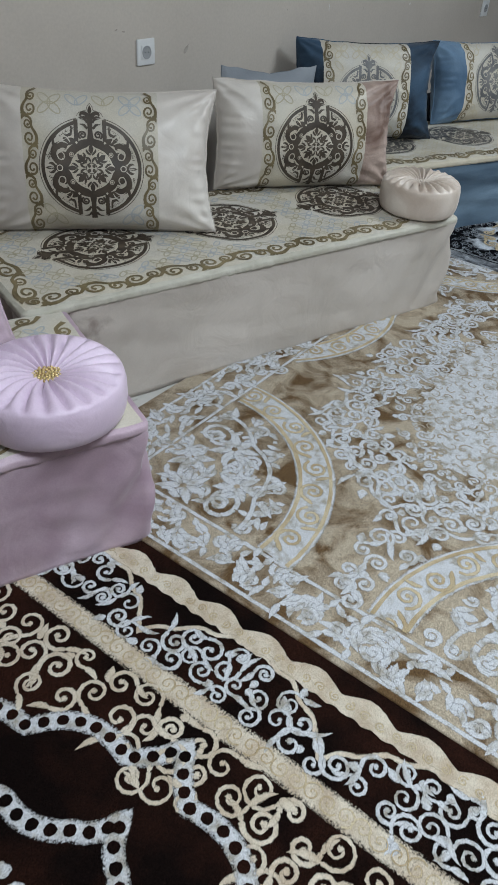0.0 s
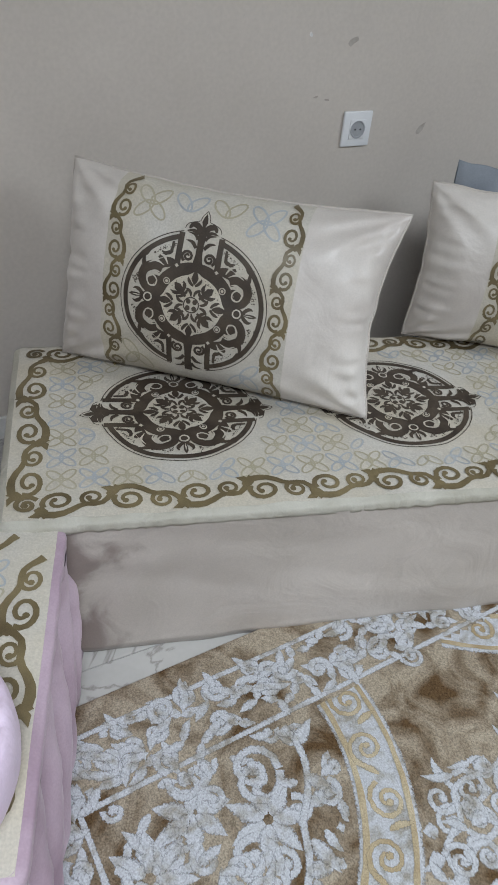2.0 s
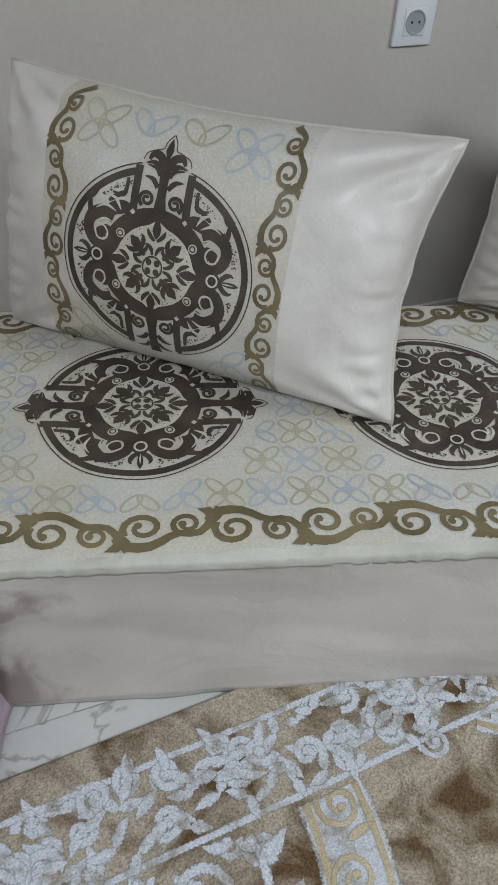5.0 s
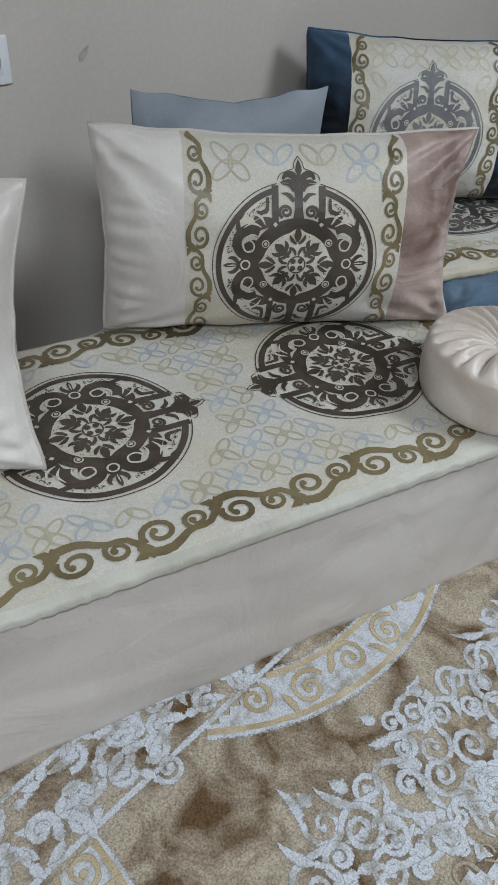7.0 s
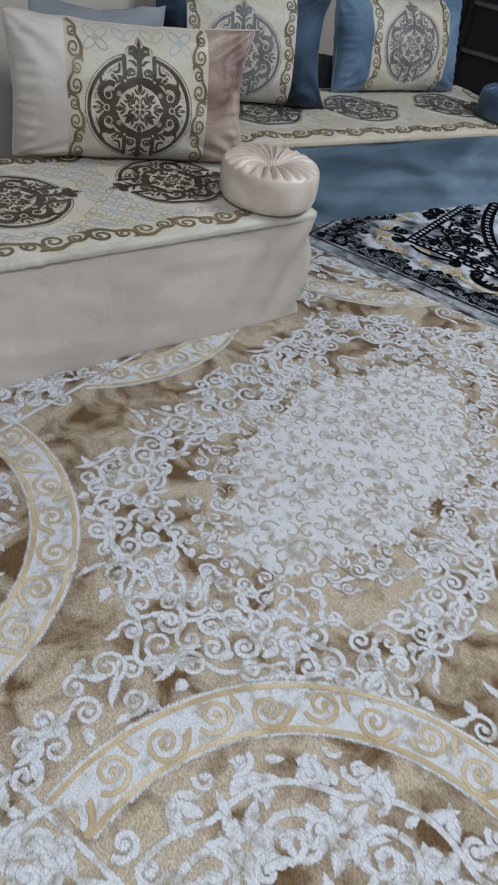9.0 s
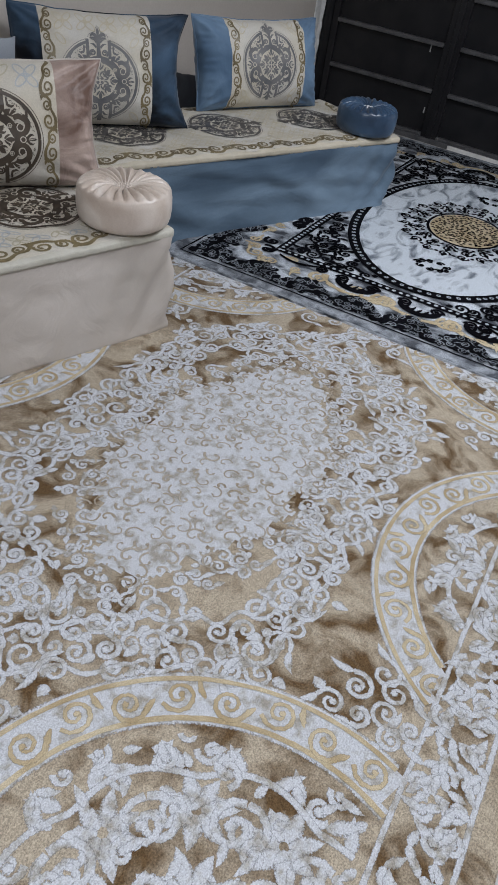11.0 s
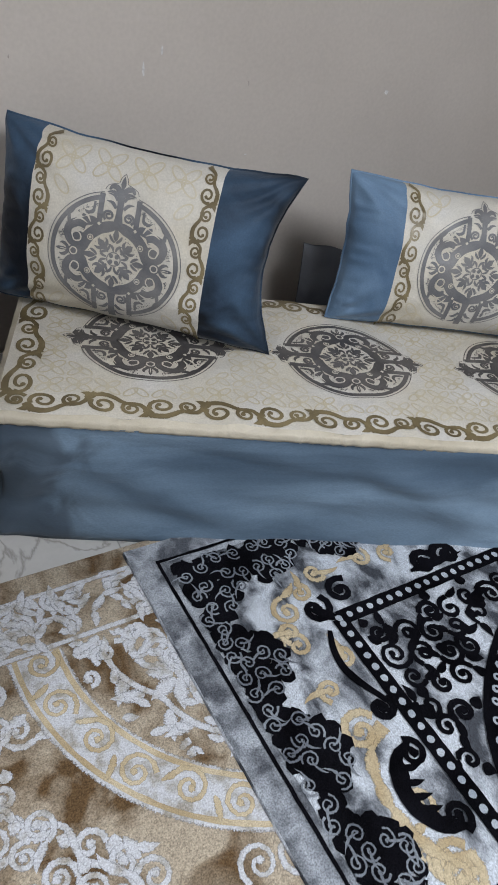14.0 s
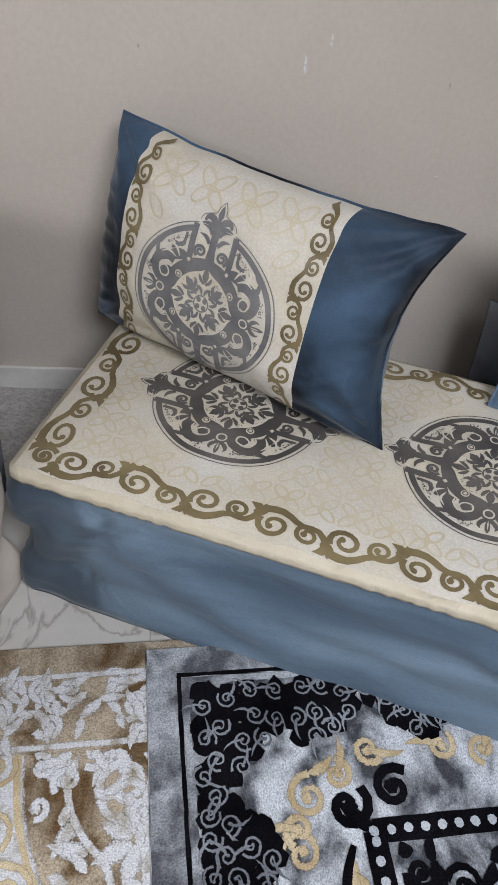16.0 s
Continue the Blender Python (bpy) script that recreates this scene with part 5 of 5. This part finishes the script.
# rough plaster left round the frame
rnd = random.Random(4)
verts, faces, n = [], [], 46
for i in range(n + 1):
    z = i * DOOR_H / n
    a = 6.69 + 0.012 * noise.noise(Vector((0, 0, z * 5))) + 0.004 * rnd.random()
    for x, y in ((a, WALL_Y - 0.001), (a + 0.004, WALL_Y - 0.007), (RIGHT_X - 0.012 + 0.012 * rnd.random(), WALL_Y - 0.009), (RIGHT_X + 0.02, DOOR_Y1 + 0.028 + 0.012 * rnd.random())):
        verts.append((x, y, z))
faces = [(i * 4 + j, i * 4 + j + 1, i * 4 + j + 5, i * 4 + j + 4) for i in range(n) for j in range(3)]
tagged(piece("trim", mesh_of("trim", verts, faces, M_PLASTER)), "rough white plaster edge beside the steel door", kind="structure")

# ---- skirting, sockets, wall marks ----
base = structure("baseboard", box_bm(LEFT_X, 6.65, WALL_Y - 0.012, WALL_Y - 0.0005, -0.004, 0.075, 0.002), M_SKIRTING, "white tiled skirting along the wall")


# greyer than the plate: the shadow of a deep well is in the colour
M_WELL = material("shaded_well_plastic", (0.3, 0.31, 0.33), (0.38, 0.39, 0.41), 0.4, 9, 80, 0.0, grain=0.02)


def socket(x, z, label):
    ob = thing("power_socket", pose(x, WALL_Y, z), label, "socket", "wall sockets")
    s = 0.051
    part("cover_plate", box_bm(-s, s, -0.011, -0.0005, -s, s, 0.004, 3), M_PLATE, ob)
    part("inset", box_bm(-0.028, 0.028, -0.0135, -0.0108, -0.028, 0.028, 0.001), M_PLATE, ob)
    prof = [(0.0255, -0.0136), (0.0255, -0.0158), (0.0225, -0.0158), (0.0215, -0.0145), (0.0205, -0.0138), (0.0, -0.0138)]
    n = 28
    verts = [(r * math.cos(2 * math.pi * i / n), y, r * math.sin(2 * math.pi * i / n)) for r, y in prof for i in range(n)]
    faces = [(k * n + i, k * n + (i + 1) % n, (k + 1) * n + (i + 1) % n, (k + 1) * n + i) for k in range(len(prof) - 1) for i in range(n)]
    piece("socket_well", mesh_of("socket_well", verts, faces, M_WELL, smooth=False), ob)
    # flat dark discs, coloured as the shade inside the holes
    for dx in (-0.0095, 0.0095):
        bm = bmesh.new()
        bmesh.ops.create_circle(bm, cap_ends=True, segments=10, radius=0.003, matrix=pose(dx, -0.0146, 0, 90))
        part("pin_hole", bm, M_DARK, ob)
    return ob


socket(2.757, 0.873, "square white plastic wall socket above the cream seat")
socket(6.09, 0.862, "square white plastic wall socket near the steel door")


def wall_mark(x, z, w, h, mat, label, tilt=0, seed=0):
    rnd = random.Random(seed)
    n = 9
    pts = [(w * (0.5 + 0.5 * rnd.random()) * math.cos(2 * math.pi * i / n), h * (0.5 + 0.5 * rnd.random()) * math.sin(2 * math.pi * i / n)) for i in range(n)]
    c, s = math.cos(radians(tilt)), math.sin(radians(tilt))
    verts = [(x + a * c - b * s, WALL_Y - 0.0012, z + a * s + b * c) for a, b in pts]
    me = mesh_of("wall_mark", verts, [tuple(range(n))], mat)
    tagged(piece("wall_mark", me), label, "mark", "marks on the wall")


for k, (x, z, w, h, mat, tilt) in enumerate(((4.118, 0.968, 0.004, 0.03, M_CHIP, 4), (4.995, 0.943, 0.012, 0.009, M_CHIP, 0), (2.56, 1.126, 0.006, 0.008, M_CHIP, 20), (4.17, 1.02, 0.004, 0.02, M_CHIP, 5), (2.64, 0.957, 0.012, 0.004, M_SCUFF, 0), (2.60, 0.965, 0.01, 0.004, M_SCUFF, 10),
                                              (3.01, 0.86, 0.03, 0.012, M_SCUFF, 50), (2.70, 1.109, 0.03, 0.012, M_SCUFF, 30), (4.462, 0.947, 0.004, 0.012, M_SCUFF, 10), (4.49, 0.732, 0.008, 0.003, M_CHIP, 0), (3.746, 0.977, 0.003, 0.006, M_SCUFF, 0))):
    wall_mark(x, z, w, h, mat, "pale chip in the wall paint" if mat is M_CHIP else "grey scuff on the wall paint", tilt, k)

# ---- ceiling lamp fixtures ----
M_GLOW = bpy.data.materials.new("lit_diffuser")
M_GLOW.use_nodes = True
M_GLOW.node_tree.nodes["Principled BSDF"].inputs["Emission Color"].default_value = (1, 0.97, 0.93, 1)
M_GLOW.node_tree.nodes["Principled BSDF"].inputs["Emission Strength"].default_value = 3.0
for x, y in ((1.1, 0.3), (4.4, 0.3)):
    ob = thing("ceiling_lamp", pose(x, y, TOP), "round white ceiling lamp with a lit diffuser", "lamp", "ceiling lamps")
    bm = bmesh.new()
    bmesh.ops.create_cone(bm, cap_ends=True, segments=40, radius1=0.62, radius2=0.63, depth=0.05, matrix=Matrix.Translation((0, 0, -0.026)))
    part("housing", bm, M_PLATE, ob)
    bm = bmesh.new()
    bmesh.ops.create_cone(bm, cap_ends=True, segments=40, radius1=0.6, radius2=0.605, depth=0.012, matrix=Matrix.Translation((0, 0, -0.058)))
    part("diffuser", bm, M_GLOW, ob)

# ---- floor tiles ----
TILE = 0.6
tile_bm = box_bm(-TILE / 2 + 0.0012, TILE / 2 - 0.0012, -TILE / 2 + 0.0012, TILE / 2 - 0.0012, -0.0035, -0.0005, 0.0008, 1)
tile_me = bpy.data.meshes.new("tile")
tile_bm.to_mesh(tile_me)
tile_bm.free()
tile_me.materials.append(M_MARBLE)
rnd = random.Random(8)
for i in range(14):
    for j in range(10):
        x, y = LEFT_X + 0.3 + i * TILE, BACK_Y + 0.25 + j * TILE
        if x < RIGHT_X + 0.1 and y < WALL_Y - 0.1:
            piece("tile", tile_me, floor, at=pose(x, y, 0))
